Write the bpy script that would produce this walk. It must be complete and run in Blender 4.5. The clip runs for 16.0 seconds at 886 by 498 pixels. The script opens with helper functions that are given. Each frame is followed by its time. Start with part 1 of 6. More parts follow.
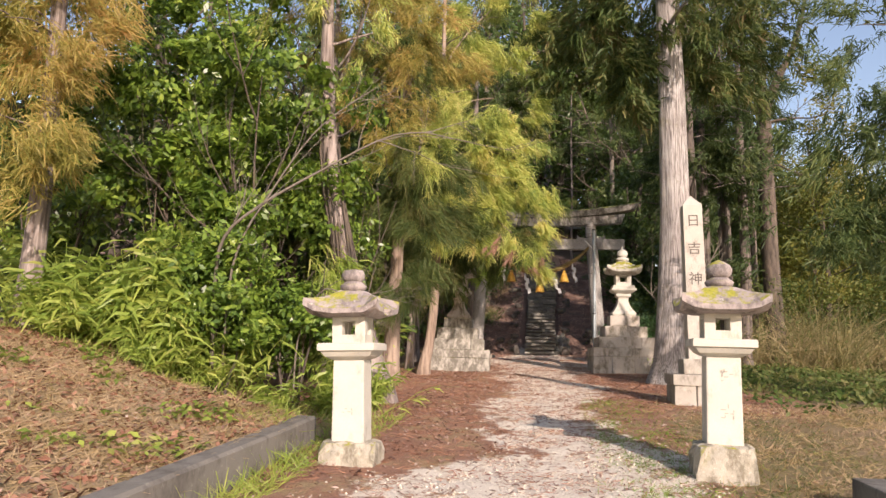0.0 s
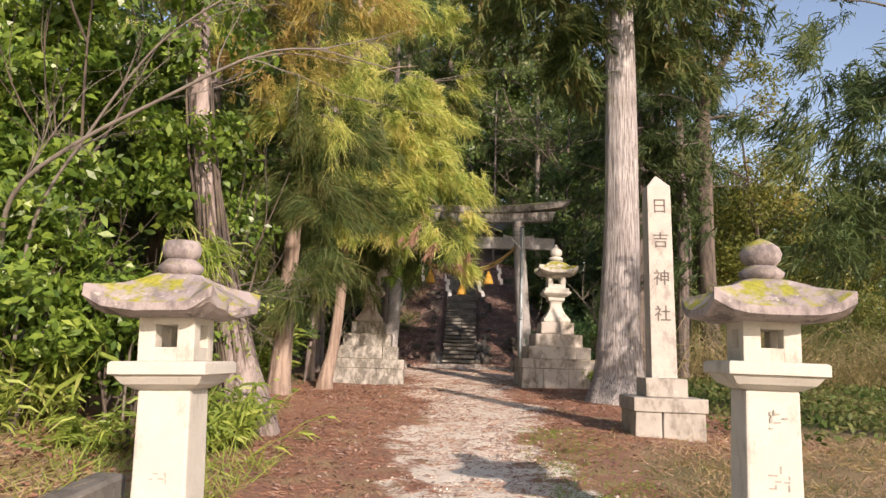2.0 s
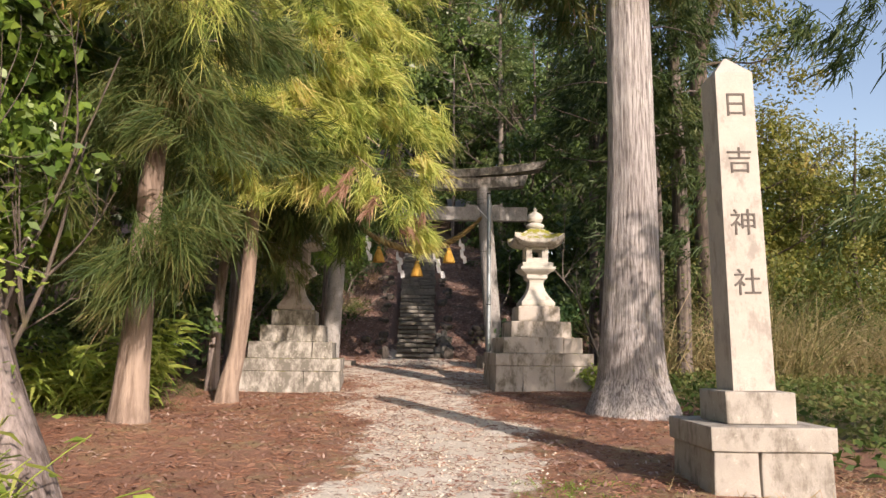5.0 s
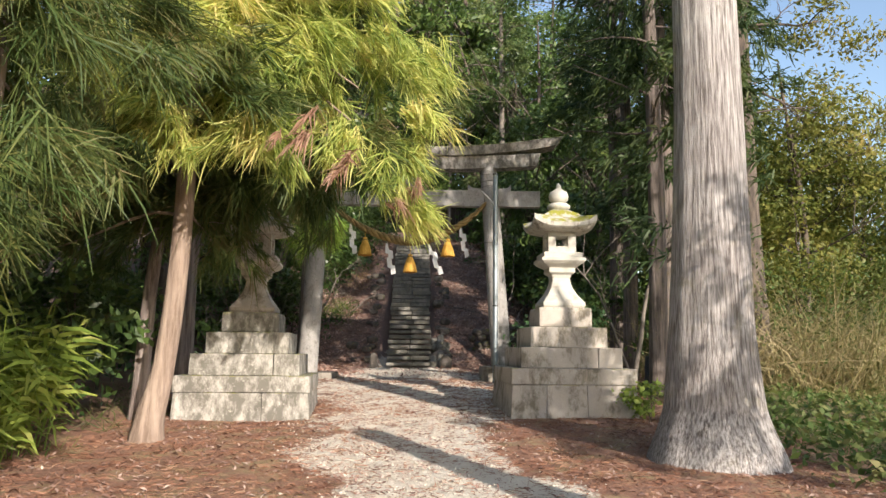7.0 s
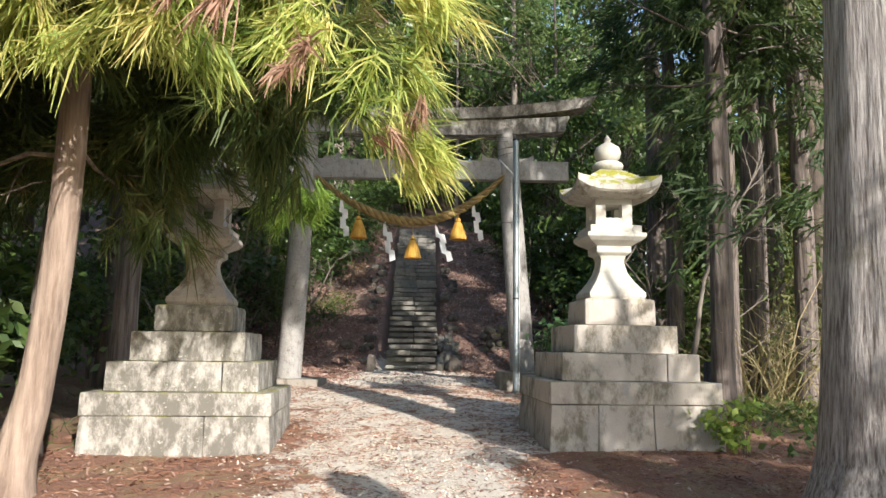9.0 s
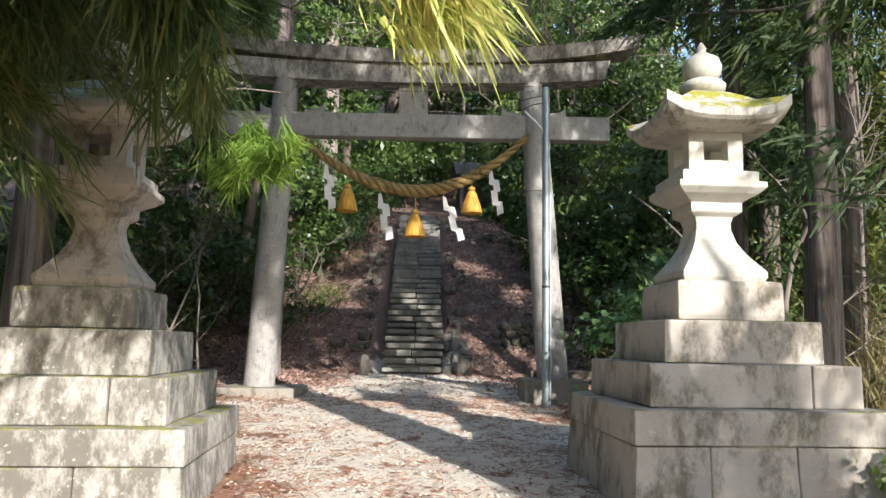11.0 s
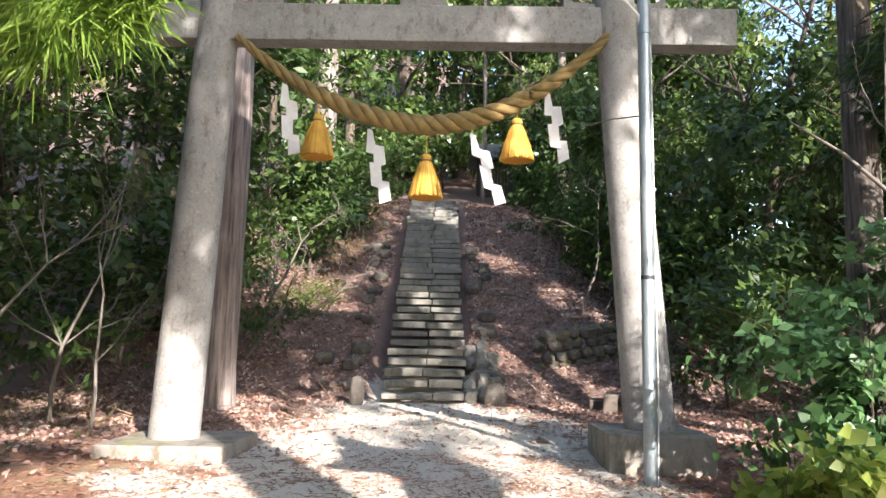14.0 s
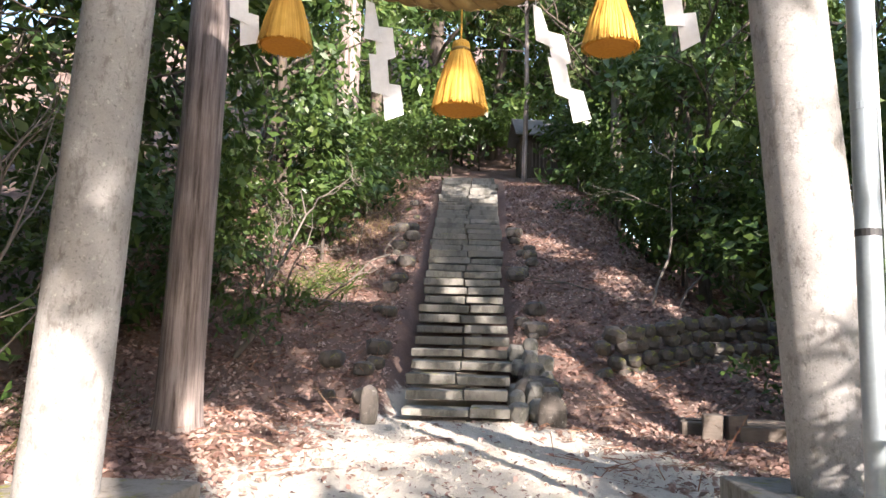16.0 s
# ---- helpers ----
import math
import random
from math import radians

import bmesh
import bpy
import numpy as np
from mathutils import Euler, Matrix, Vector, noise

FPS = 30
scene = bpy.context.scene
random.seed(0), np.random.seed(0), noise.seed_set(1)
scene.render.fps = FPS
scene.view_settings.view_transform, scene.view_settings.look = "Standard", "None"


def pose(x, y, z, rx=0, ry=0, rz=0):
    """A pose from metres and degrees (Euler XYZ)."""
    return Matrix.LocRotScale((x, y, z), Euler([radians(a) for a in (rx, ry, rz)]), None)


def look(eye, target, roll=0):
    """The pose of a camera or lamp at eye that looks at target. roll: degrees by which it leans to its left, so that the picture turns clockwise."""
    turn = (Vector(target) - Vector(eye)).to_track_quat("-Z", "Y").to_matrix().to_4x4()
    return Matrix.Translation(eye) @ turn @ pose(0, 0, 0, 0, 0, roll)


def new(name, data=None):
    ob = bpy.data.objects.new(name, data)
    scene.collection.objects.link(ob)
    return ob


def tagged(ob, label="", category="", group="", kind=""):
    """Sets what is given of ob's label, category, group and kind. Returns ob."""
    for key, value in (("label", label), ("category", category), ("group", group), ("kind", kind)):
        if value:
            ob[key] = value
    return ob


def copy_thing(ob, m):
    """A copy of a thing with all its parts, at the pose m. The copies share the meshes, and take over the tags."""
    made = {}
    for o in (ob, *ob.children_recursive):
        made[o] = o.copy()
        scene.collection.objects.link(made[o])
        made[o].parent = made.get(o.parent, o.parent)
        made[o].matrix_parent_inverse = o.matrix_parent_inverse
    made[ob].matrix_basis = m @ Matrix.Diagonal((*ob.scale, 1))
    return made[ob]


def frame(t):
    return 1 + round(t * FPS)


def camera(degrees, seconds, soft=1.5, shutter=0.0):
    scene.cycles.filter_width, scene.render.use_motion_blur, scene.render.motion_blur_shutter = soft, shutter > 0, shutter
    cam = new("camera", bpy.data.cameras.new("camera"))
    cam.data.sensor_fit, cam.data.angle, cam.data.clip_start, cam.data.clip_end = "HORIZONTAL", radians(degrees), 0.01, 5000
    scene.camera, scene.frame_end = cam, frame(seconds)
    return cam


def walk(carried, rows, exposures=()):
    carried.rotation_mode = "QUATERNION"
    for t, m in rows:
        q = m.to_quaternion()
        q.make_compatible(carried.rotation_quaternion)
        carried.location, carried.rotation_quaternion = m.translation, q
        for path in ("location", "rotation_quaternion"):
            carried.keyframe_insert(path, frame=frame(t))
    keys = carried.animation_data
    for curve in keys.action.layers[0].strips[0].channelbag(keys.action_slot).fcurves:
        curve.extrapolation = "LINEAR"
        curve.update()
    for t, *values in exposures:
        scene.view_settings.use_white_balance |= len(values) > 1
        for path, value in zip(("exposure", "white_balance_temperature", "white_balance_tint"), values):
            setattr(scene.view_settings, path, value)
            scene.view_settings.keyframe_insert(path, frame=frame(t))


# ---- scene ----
cam = camera(62.4, 16.0)
METRES, EYE, TILT, LEAN, TURN = 23.4, 1.5, 0.0, 0.0, 9.4
PATH = [
    (0, (0.044, 0.155, 1.471), (-0.287, 2.108, 1.75), 1.4),
    (0.5, (-0.03, 0.863, 1.483), (-0.273, 2.827, 1.77), 1.9),
    (1, (-0.107, 1.573, 1.519), (-0.291, 3.542, 1.818), 2.3),
    (1.5, (-0.162, 2.325, 1.566), (-0.302, 4.297, 1.872), 2.3),
    (2, (-0.238, 3.016, 1.611), (-0.346, 4.99, 1.908), 2.0),
    (2.5, (-0.248, 3.72, 1.632), (-0.328, 5.699, 1.913), 1.8),
    (3, (-0.271, 4.445, 1.686), (-0.329, 6.427, 1.945), 1.3),
    (3.5, (-0.238, 5.184, 1.75), (-0.275, 7.169, 1.992), 0.7),
    (4, (-0.249, 5.924, 1.802), (-0.264, 7.91, 2.035), 0.6),
    (4.2, (-0.206, 6.218, 1.747), (-0.218, 8.202, 1.996), 0.7),
    (6.3, (-0.356, 9.282, 1.865), (-0.319, 11.262, 2.145), 0.6),
    (6.5, (-0.351, 9.659, 1.91), (-0.319, 11.64, 2.186), 0.8),
    (7, (-0.347, 10.45, 1.942), (-0.322, 12.431, 2.218), 0.7),
    (7.5, (-0.343, 11.194, 1.982), (-0.318, 13.175, 2.258), 0.7),
    (8, (-0.37, 11.954, 2.006), (-0.35, 13.934, 2.286), 0.7),
    (8.5, (-0.389, 12.651, 2.031), (-0.367, 14.632, 2.308), 0.8),
    (9, (-0.394, 13.377, 2.055), (-0.382, 15.36, 2.321), 0.8),
    (9.2, (-0.405, 13.646, 2.056), (-0.392, 15.629, 2.315), 1.0),
    (11.3, (-0.506, 16.769, 2.168), (-0.498, 18.753, 2.423), 1.0),
    (11.5, (-0.503, 17.085, 2.207), (-0.494, 19.068, 2.464), 1.0),
    (12, (-0.558, 17.811, 2.246), (-0.545, 19.794, 2.507), 1.0),
    (12.5, (-0.521, 18.546, 2.299), (-0.511, 20.528, 2.561), 1.0),
    (13, (-0.566, 19.249, 2.325), (-0.566, 21.232, 2.586), 0.9),
    (13.5, (-0.555, 19.953, 2.346), (-0.571, 21.935, 2.609), 1.0),
    (14, (-0.608, 20.662, 2.362), (-0.64, 22.645, 2.62), 1.2),
    (14.5, (-0.582, 21.448, 2.41), (-0.63, 23.431, 2.66), 1.4),
    (15, (-0.625, 22.143, 2.429), (-0.69, 24.127, 2.673), 1.4),
    (15.5, (-0.639, 22.811, 2.424), (-0.73, 24.794, 2.669), 1.3),
    (16, (-0.713, 23.453, 2.426), (-0.838, 25.434, 2.666), 1.6),
]
walk(cam, [(t, look(eye, target, roll)) for t, eye, target, roll in PATH], [(0.0, 0.42, 6900, 24), (4.0, 0.39, 6900, 24), (8.0, 0.80, 6200, 12), (12.0, 1.14, 5900, 12), (14.0, 1.74, 6050, 15), (16.0, 1.88, 6250, 19)])

# ---- light ----
SUN_EL, SUN_TO = 24.0, Vector((-0.47, 0.88, 0.0))
world = bpy.data.worlds.new("sky_world")
scene.world = world
world.use_nodes = True
wn = world.node_tree.nodes
sky = wn.new("ShaderNodeTexSky")
sky.sky_type = "NISHITA"
sky.sun_disc = False
sky.sun_elevation = radians(SUN_EL)
sky.sun_rotation = math.atan2(-SUN_TO.x, -SUN_TO.y)
sky.air_density = 1.2
wn["Background"].inputs["Strength"].default_value = 0.15
world.node_tree.links.new(sky.outputs["Color"], wn["Background"].inputs["Color"])
sun = new("sun", bpy.data.lights.new("sun", "SUN"))
sun.data.energy, sun.data.angle, sun.data.color = 4.8, radians(0.6), (1.0, 0.91, 0.78)
sun.matrix_world = look((0, 0, 0), (SUN_TO.x, SUN_TO.y, -math.tan(radians(SUN_EL)) * SUN_TO.length))

# ---- materials ----
def nodes(name, rough=0.8, metal=0.0):
    m = bpy.data.materials.new(name)
    m.use_nodes = True
    nt = m.node_tree
    b = nt.nodes["Principled BSDF"]
    b.inputs["Roughness"].default_value = rough
    b.inputs["Metallic"].default_value = metal
    return m, nt, b


def noise_fac(nt, scale, detail=6.0, rough=0.6, lo=0.35, hi=0.65, stretch=None, coord="Object"):
    tc = nt.nodes.new("ShaderNodeTexCoord")
    n = nt.nodes.new("ShaderNodeTexNoise")
    n.inputs["Scale"].default_value = scale
    n.inputs["Detail"].default_value = detail
    n.inputs["Roughness"].default_value = rough
    if stretch:
        mp = nt.nodes.new("ShaderNodeMapping")
        mp.inputs["Scale"].default_value = stretch
        nt.links.new(tc.outputs[coord], mp.inputs["Vector"])
        nt.links.new(mp.outputs["Vector"], n.inputs["Vector"])
    else:
        nt.links.new(tc.outputs[coord], n.inputs["Vector"])
    r = nt.nodes.new("ShaderNodeMapRange")
    r.inputs["From Min"].default_value, r.inputs["From Max"].default_value = lo, hi
    nt.links.new(n.outputs["Fac"], r.inputs["Value"])
    return r.outputs["Result"], n.outputs["Fac"]


def mixc(nt, fac, a, b):
    """Mix of two colours, each a tuple or a socket."""
    m = nt.nodes.new("ShaderNodeMix")
    m.data_type = "RGBA"
    if isinstance(fac, float):
        m.inputs[0].default_value = fac
    else:
        nt.links.new(fac, m.inputs[0])
    for i, c in ((6, a), (7, b)):
        if isinstance(c, tuple):
            m.inputs[i].default_value = (*c, 1)
        else:
            nt.links.new(c, m.inputs[i])
    return m.outputs[2]


def mul(nt, a, b, op="MULTIPLY"):
    m = nt.nodes.new("ShaderNodeMath")
    m.operation = op
    for i, c in enumerate((a, b)):
        if isinstance(c, (int, float)):
            m.inputs[i].default_value = c
        else:
            nt.links.new(c, m.inputs[i])
    return m.outputs[0]


def bump(nt, b, height, strength=0.4, dist=0.01):
    n = nt.nodes.new("ShaderNodeBump")
    n.inputs["Strength"].default_value, n.inputs["Distance"].default_value = strength, dist
    nt.links.new(height, n.inputs["Height"])
    nt.links.new(n.outputs["Normal"], b.inputs["Normal"])


def stone_mat(name, light, dark, stain, amount=0.5, moss=0.0, lichen=0.0, scale=3.0, vary=0.0, pits=0.0):
    """Weathered granite: two tones, speckle, dark stains, patches of moss and pale lichen."""
    m, nt, b = nodes(name, 0.88)
    f1, _ = noise_fac(nt, scale, 8, 0.65, 0.3, 0.7)
    c = mixc(nt, f1, light, dark)
    f2, g = noise_fac(nt, 160, 3, 0.7, 0.35, 0.65)
    c = mixc(nt, mul(nt, f2, 0.28), c, tuple(0.45 * v for v in dark))
    f3, _ = noise_fac(nt, scale * 1.7, 10, 0.75, 0.58 - 0.17 * amount, 0.66 - 0.10 * amount, (1, 1, 0.5))
    c = mixc(nt, mul(nt, f3, 0.8), c, stain)
    if pits:
        f7, _ = noise_fac(nt, 38, 5, 0.7, 0.56, 0.66)
        c = mixc(nt, mul(nt, f7, pits), c, tuple(0.45 * v for v in dark))
        f8, _ = noise_fac(nt, 14, 7, 0.75, 0.57, 0.66, (1, 1, 0.45))
        c = mixc(nt, mul(nt, f8, pits), c, stain)
    if lichen:
        f5, _ = noise_fac(nt, scale * 5, 6, 0.7, 0.6, 0.66)
        c = mixc(nt, mul(nt, f5, lichen), c, (0.6, 0.58, 0.5))
    if moss:
        geo = nt.nodes.new("ShaderNodeNewGeometry")
        sep = nt.nodes.new("ShaderNodeSeparateXYZ")
        nt.links.new(geo.outputs["Normal"], sep.inputs[0])
        f4, _ = noise_fac(nt, scale * 1.3, 8, 0.7, 0.60 - 0.25 * moss, 0.66 - 0.2 * moss)
        up = nt.nodes.new("ShaderNodeMapRange")
        up.inputs["From Min"].default_value, up.inputs["From Max"].default_value = 0.15, 0.7
        nt.links.new(sep.outputs[2], up.inputs["Value"])
        f6, _ = noise_fac(nt, 40, 4, 0.7, 0.3, 0.7)
        c = mixc(nt, mul(nt, f4, up.outputs[0]), c, mixc(nt, f6, (0.16, 0.17, 0.02), (0.36, 0.34, 0.04)))
    if vary:
        oi = nt.nodes.new("ShaderNodeObjectInfo")
        c = mixc(nt, mul(nt, oi.outputs["Random"], vary), c, tuple(0.4 * v for v in dark))
    nt.links.new(c, b.inputs["Base Color"])
    bump(nt, b, mul(nt, f1, mul(nt, g, 0.6), "ADD"), 0.5, 0.008)
    return m


def plain_mat(name, a, b_, scale=6.0, rough=0.7, metal=0.0, strength=0.2, stretch=None):
    m, nt, b = nodes(name, rough, metal)
    f1, g = noise_fac(nt, scale, 7, 0.65, 0.3, 0.7, stretch)
    f2, _ = noise_fac(nt, scale * 9, 4, 0.6, 0.3, 0.7, stretch)
    c = mixc(nt, mul(nt, f2, 0.35), mixc(nt, f1, a, b_), tuple(0.6 * v for v in a))
    nt.links.new(c, b.inputs["Base Color"])
    bump(nt, b, g, strength, 0.01)
    return m


def leaf_mat(name, cols, patch=0.6, rough=0.55, trans=0.35, gloss=0.35):
    """Foliage: hue by leaf (island) and by patches in space; light passes through."""
    m, nt, b = nodes(name, rough)
    geo = nt.nodes.new("ShaderNodeNewGeometry")
    ramp = nt.nodes.new("ShaderNodeValToRGB")
    el = ramp.color_ramp.elements
    el[0].color, el[1].color = (*cols[0], 1), (*cols[-1], 1)
    for i, c in enumerate(cols[1:-1]):
        e = el.new((i + 1) / (len(cols) - 1))
        e.color = (*c, 1)
    f1, _ = noise_fac(nt, patch, 3, 0.6, 0.32, 0.68)
    v = mul(nt, mul(nt, geo.outputs["Random Per Island"], 0.45), mul(nt, f1, 0.55), "ADD")
    nt.links.new(v, ramp.inputs["Fac"])
    nt.links.new(ramp.outputs["Color"], b.inputs["Base Color"])
    b.inputs["Specular IOR Level"].default_value = gloss
    t = nt.nodes.new("ShaderNodeBsdfTranslucent")
    hs = nt.nodes.new("ShaderNodeHueSaturation")
    hs.inputs["Value"].default_value = 1.25
    nt.links.new(ramp.outputs["Color"], hs.inputs["Color"])
    nt.links.new(hs.outputs["Color"], t.inputs["Color"])
    mx = nt.nodes.new("ShaderNodeMixShader")
    mx.inputs[0].default_value = trans
    nt.links.new(b.outputs[0], mx.inputs[1])
    nt.links.new(t.outputs[0], mx.inputs[2])
    nt.links.new(mx.outputs[0], nt.nodes["Material Output"].inputs["Surface"])
    return m


def bark_mat(name, a, b_, dark, stretch=(14, 14, 0.8), moss=0.0):
    m, nt, b = nodes(name, 0.92)
    f1, g = noise_fac(nt, 1.0, 8, 0.7, 0.38, 0.6, stretch)
    f2, _ = noise_fac(nt, 1.2, 5, 0.6, 0.35, 0.65)
    c = mixc(nt, f1, dark, mixc(nt, f2, a, b_))
    if moss:
        f3, _ = noise_fac(nt, 2.2, 6, 0.7, 0.6 - 0.2 * moss, 0.75 - 0.2 * moss)
        c = mixc(nt, mul(nt, f3, 0.6), c, (0.13, 0.12, 0.04))
    nt.links.new(c, b.inputs["Base Color"])
    bump(nt, b, g, 1.0, 0.03)
    return m


M_PALE = stone_mat("pale_granite", (0.60, 0.575, 0.50), (0.49, 0.465, 0.40), (0.33, 0.30, 0.25), 0.25, lichen=0.3)
M_PLINTH = stone_mat("grey_plinth_granite", (0.45, 0.42, 0.365), (0.34, 0.31, 0.265), (0.17, 0.15, 0.12), 0.5, lichen=0.35, scale=3)
M_PILLAR = stone_mat("pillar_granite", (0.52, 0.49, 0.43), (0.42, 0.39, 0.34), (0.28, 0.25, 0.215), 0.45, lichen=0.25)
M_CAP = stone_mat("weathered_cap_stone", (0.42, 0.37, 0.335), (0.29, 0.24, 0.235), (0.10, 0.085, 0.08), 0.6, moss=0.45, lichen=0.6)
M_BASE = stone_mat("rough_base_stone", (0.50, 0.46, 0.38), (0.36, 0.33, 0.26), (0.14, 0.12, 0.08), 0.6, moss=0.25, lichen=0.6, scale=5)
M_PED = stone_mat("pedestal_granite", (0.56, 0.51, 0.44), (0.42, 0.37, 0.32), (0.13, 0.11, 0.07), 0.5, moss=0.18, lichen=0.35, scale=2.2)
M_PEDL = stone_mat("lichened_pedestal_granite", (0.52, 0.495, 0.445), (0.36, 0.34, 0.30), (0.09, 0.082, 0.065), 1.0, moss=0.45, lichen=0.7, scale=4)
M_MOSSROOF = stone_mat("mossy_lantern_roof", (0.60, 0.57, 0.49), (0.45, 0.42, 0.36), (0.2, 0.17, 0.13), 0.5, moss=0.6, lichen=0.7, scale=5)
M_TORII = stone_mat("torii_concrete", (0.41, 0.395, 0.37), (0.31, 0.295, 0.275), (0.17, 0.155, 0.14), 0.3, lichen=0.5, scale=6, pits=0.7)
M_FOOT = stone_mat("torii_foot_stone", (0.36, 0.325, 0.28), (0.27, 0.24, 0.20), (0.12, 0.10, 0.07), 0.5, moss=0.15, lichen=0.2, scale=3)
M_LINTEL = stone_mat("stained_lintel_stone", (0.54, 0.52, 0.47), (0.36, 0.33, 0.30), (0.065, 0.06, 0.045), 0.95, moss=0.8, lichen=0.5, scale=3.5, pits=0.5)
M_STEP = stone_mat("stair_stone", (0.33, 0.31, 0.27), (0.22, 0.21, 0.18), (0.08, 0.08, 0.06), 0.6, moss=0.12, lichen=0.25, scale=2.4, vary=0.45)
M_ROCK = stone_mat("field_stone", (0.18, 0.155, 0.135), (0.11, 0.095, 0.08), (0.06, 0.055, 0.045), 0.6, moss=0.25, lichen=0.3, scale=3)
M_SLATE = stone_mat("slate_slab", (0.10, 0.11, 0.125), (0.07, 0.075, 0.085), (0.04, 0.04, 0.045), 0.4, lichen=0.1)
M_KERB = stone_mat("kerb_concrete", (0.22, 0.205, 0.18), (0.15, 0.14, 0.12), (0.08, 0.07, 0.06), 0.6, lichen=0.2, scale=2)
# Dark letter faces paint the shade inside the carved strokes.
M_LETTER_SHADE = plain_mat("carved_letter_shadow", (0.10, 0.085, 0.075), (0.16, 0.14, 0.12), 30, 0.95)
M_WORN = plain_mat("worn_carving", (0.42, 0.39, 0.34), (0.33, 0.30, 0.26), 30, 0.95)
M_BARK = bark_mat("cedar_bark", (0.40, 0.34, 0.31), (0.29, 0.235, 0.21), (0.10, 0.075, 0.062))
M_BARKW = bark_mat("weathered_cedar_bark", (0.57, 0.54, 0.51), (0.40, 0.365, 0.345), (0.12, 0.10, 0.09), (46, 46, 2.2), 0.1)
M_THIN = bark_mat("smooth_cedar_bark", (0.42, 0.33, 0.26), (0.32, 0.24, 0.19), (0.17, 0.12, 0.09), (10, 10, 1.0))
M_FORESTBARK = bark_mat("forest_cedar_bark", (0.25, 0.205, 0.18), (0.17, 0.14, 0.12), (0.06, 0.048, 0.04), (16, 16, 1.2), 0.2)
M_DARKBARK = bark_mat("dark_bark", (0.17, 0.13, 0.10), (0.11, 0.09, 0.07), (0.045, 0.035, 0.03), (8, 8, 1.5), 0.3)
M_TWIG = plain_mat("bare_twig", (0.23, 0.20, 0.165), (0.13, 0.11, 0.09), 5, 0.9)
# The yellow end carries sunlight; boughs meant to look sunlit use it over M_CEDAR.
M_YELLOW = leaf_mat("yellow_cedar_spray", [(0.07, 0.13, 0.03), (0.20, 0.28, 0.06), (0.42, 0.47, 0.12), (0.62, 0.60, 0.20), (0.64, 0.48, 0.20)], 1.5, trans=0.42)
M_ORANGE = leaf_mat("orange_cedar_spray", [(0.12, 0.15, 0.03), (0.26, 0.25, 0.06), (0.38, 0.32, 0.09), (0.46, 0.32, 0.11), (0.46, 0.25, 0.10)], 0.6, trans=0.4)
M_BRIGHT = leaf_mat("bright_green_leaf", [(0.08, 0.16, 0.025), (0.18, 0.29, 0.04), (0.32, 0.42, 0.08)], 2.0, trans=0.4)
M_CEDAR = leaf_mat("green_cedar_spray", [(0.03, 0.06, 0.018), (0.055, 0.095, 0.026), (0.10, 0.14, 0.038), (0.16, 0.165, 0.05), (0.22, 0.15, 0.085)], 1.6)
M_DEAD = leaf_mat("dead_cedar_spray", [(0.22, 0.12, 0.08), (0.37, 0.22, 0.15), (0.50, 0.35, 0.25)], 3)
M_CONIFER = leaf_mat("dark_conifer", [(0.022, 0.045, 0.015), (0.045, 0.08, 0.025), (0.085, 0.12, 0.035), (0.16, 0.17, 0.05)], 0.35)
M_FIELD = leaf_mat("green_conifer", [(0.028, 0.055, 0.02), (0.055, 0.095, 0.03), (0.11, 0.15, 0.045), (0.20, 0.22, 0.07)], 0.8)
M_CYPRESS = leaf_mat("cypress_leaf", [(0.05, 0.09, 0.03), (0.10, 0.15, 0.05), (0.18, 0.23, 0.08), (0.27, 0.29, 0.12)], 1.0)
M_BROAD = leaf_mat("broadleaf", [(0.03, 0.065, 0.012), (0.08, 0.15, 0.022), (0.20, 0.30, 0.045), (0.38, 0.46, 0.09)], 1.6, 0.35, 0.35, 0.5)
M_EVER = leaf_mat("dark_evergreen_leaf", [(0.03, 0.06, 0.015), (0.06, 0.11, 0.027), (0.11, 0.17, 0.04), (0.21, 0.25, 0.07)], 0.45, 0.4, 0.3, 0.5)
M_GOLD = leaf_mat("golden_autumn_leaf", [(0.06, 0.09, 0.02), (0.13, 0.16, 0.03), (0.23, 0.225, 0.05), (0.33, 0.24, 0.07)], 0.3)
M_SASA = leaf_mat("bamboo_grass_leaf", [(0.10, 0.17, 0.03), (0.21, 0.30, 0.055), (0.36, 0.43, 0.09), (0.54, 0.50, 0.20)], 1.2, 0.45, 0.4)
M_BUSH = leaf_mat("pale_shrub_leaf", [(0.05, 0.12, 0.035), (0.10, 0.20, 0.07), (0.17, 0.29, 0.12)], 2.0, 0.4, 0.3, 0.5)
M_GRASS = leaf_mat("meadow_grass", [(0.035, 0.075, 0.015), (0.07, 0.12, 0.025), (0.15, 0.17, 0.05), (0.28, 0.22, 0.10)], 0.8, 0.6)
M_DRY = leaf_mat("dry_grass", [(0.16, 0.17, 0.04), (0.34, 0.25, 0.12), (0.48, 0.36, 0.22), (0.52, 0.40, 0.27)], 1.0, 0.7)
M_REED = leaf_mat("thicket_reed", [(0.10, 0.12, 0.04), (0.24, 0.22, 0.09), (0.40, 0.33, 0.18), (0.52, 0.42, 0.26)], 0.5, 0.7)
M_LITTER = leaf_mat("cedar_litter", [(0.13, 0.06, 0.04), (0.26, 0.125, 0.08), (0.36, 0.20, 0.13), (0.42, 0.30, 0.20)], 2.0, 0.8, 0.1, 0.2)
M_FALLEN = leaf_mat("fallen_leaf", [(0.09, 0.05, 0.04), (0.24, 0.14, 0.11), (0.41, 0.28, 0.225), (0.66, 0.55, 0.47)], 2.0, 0.7, 0.1, 0.3)
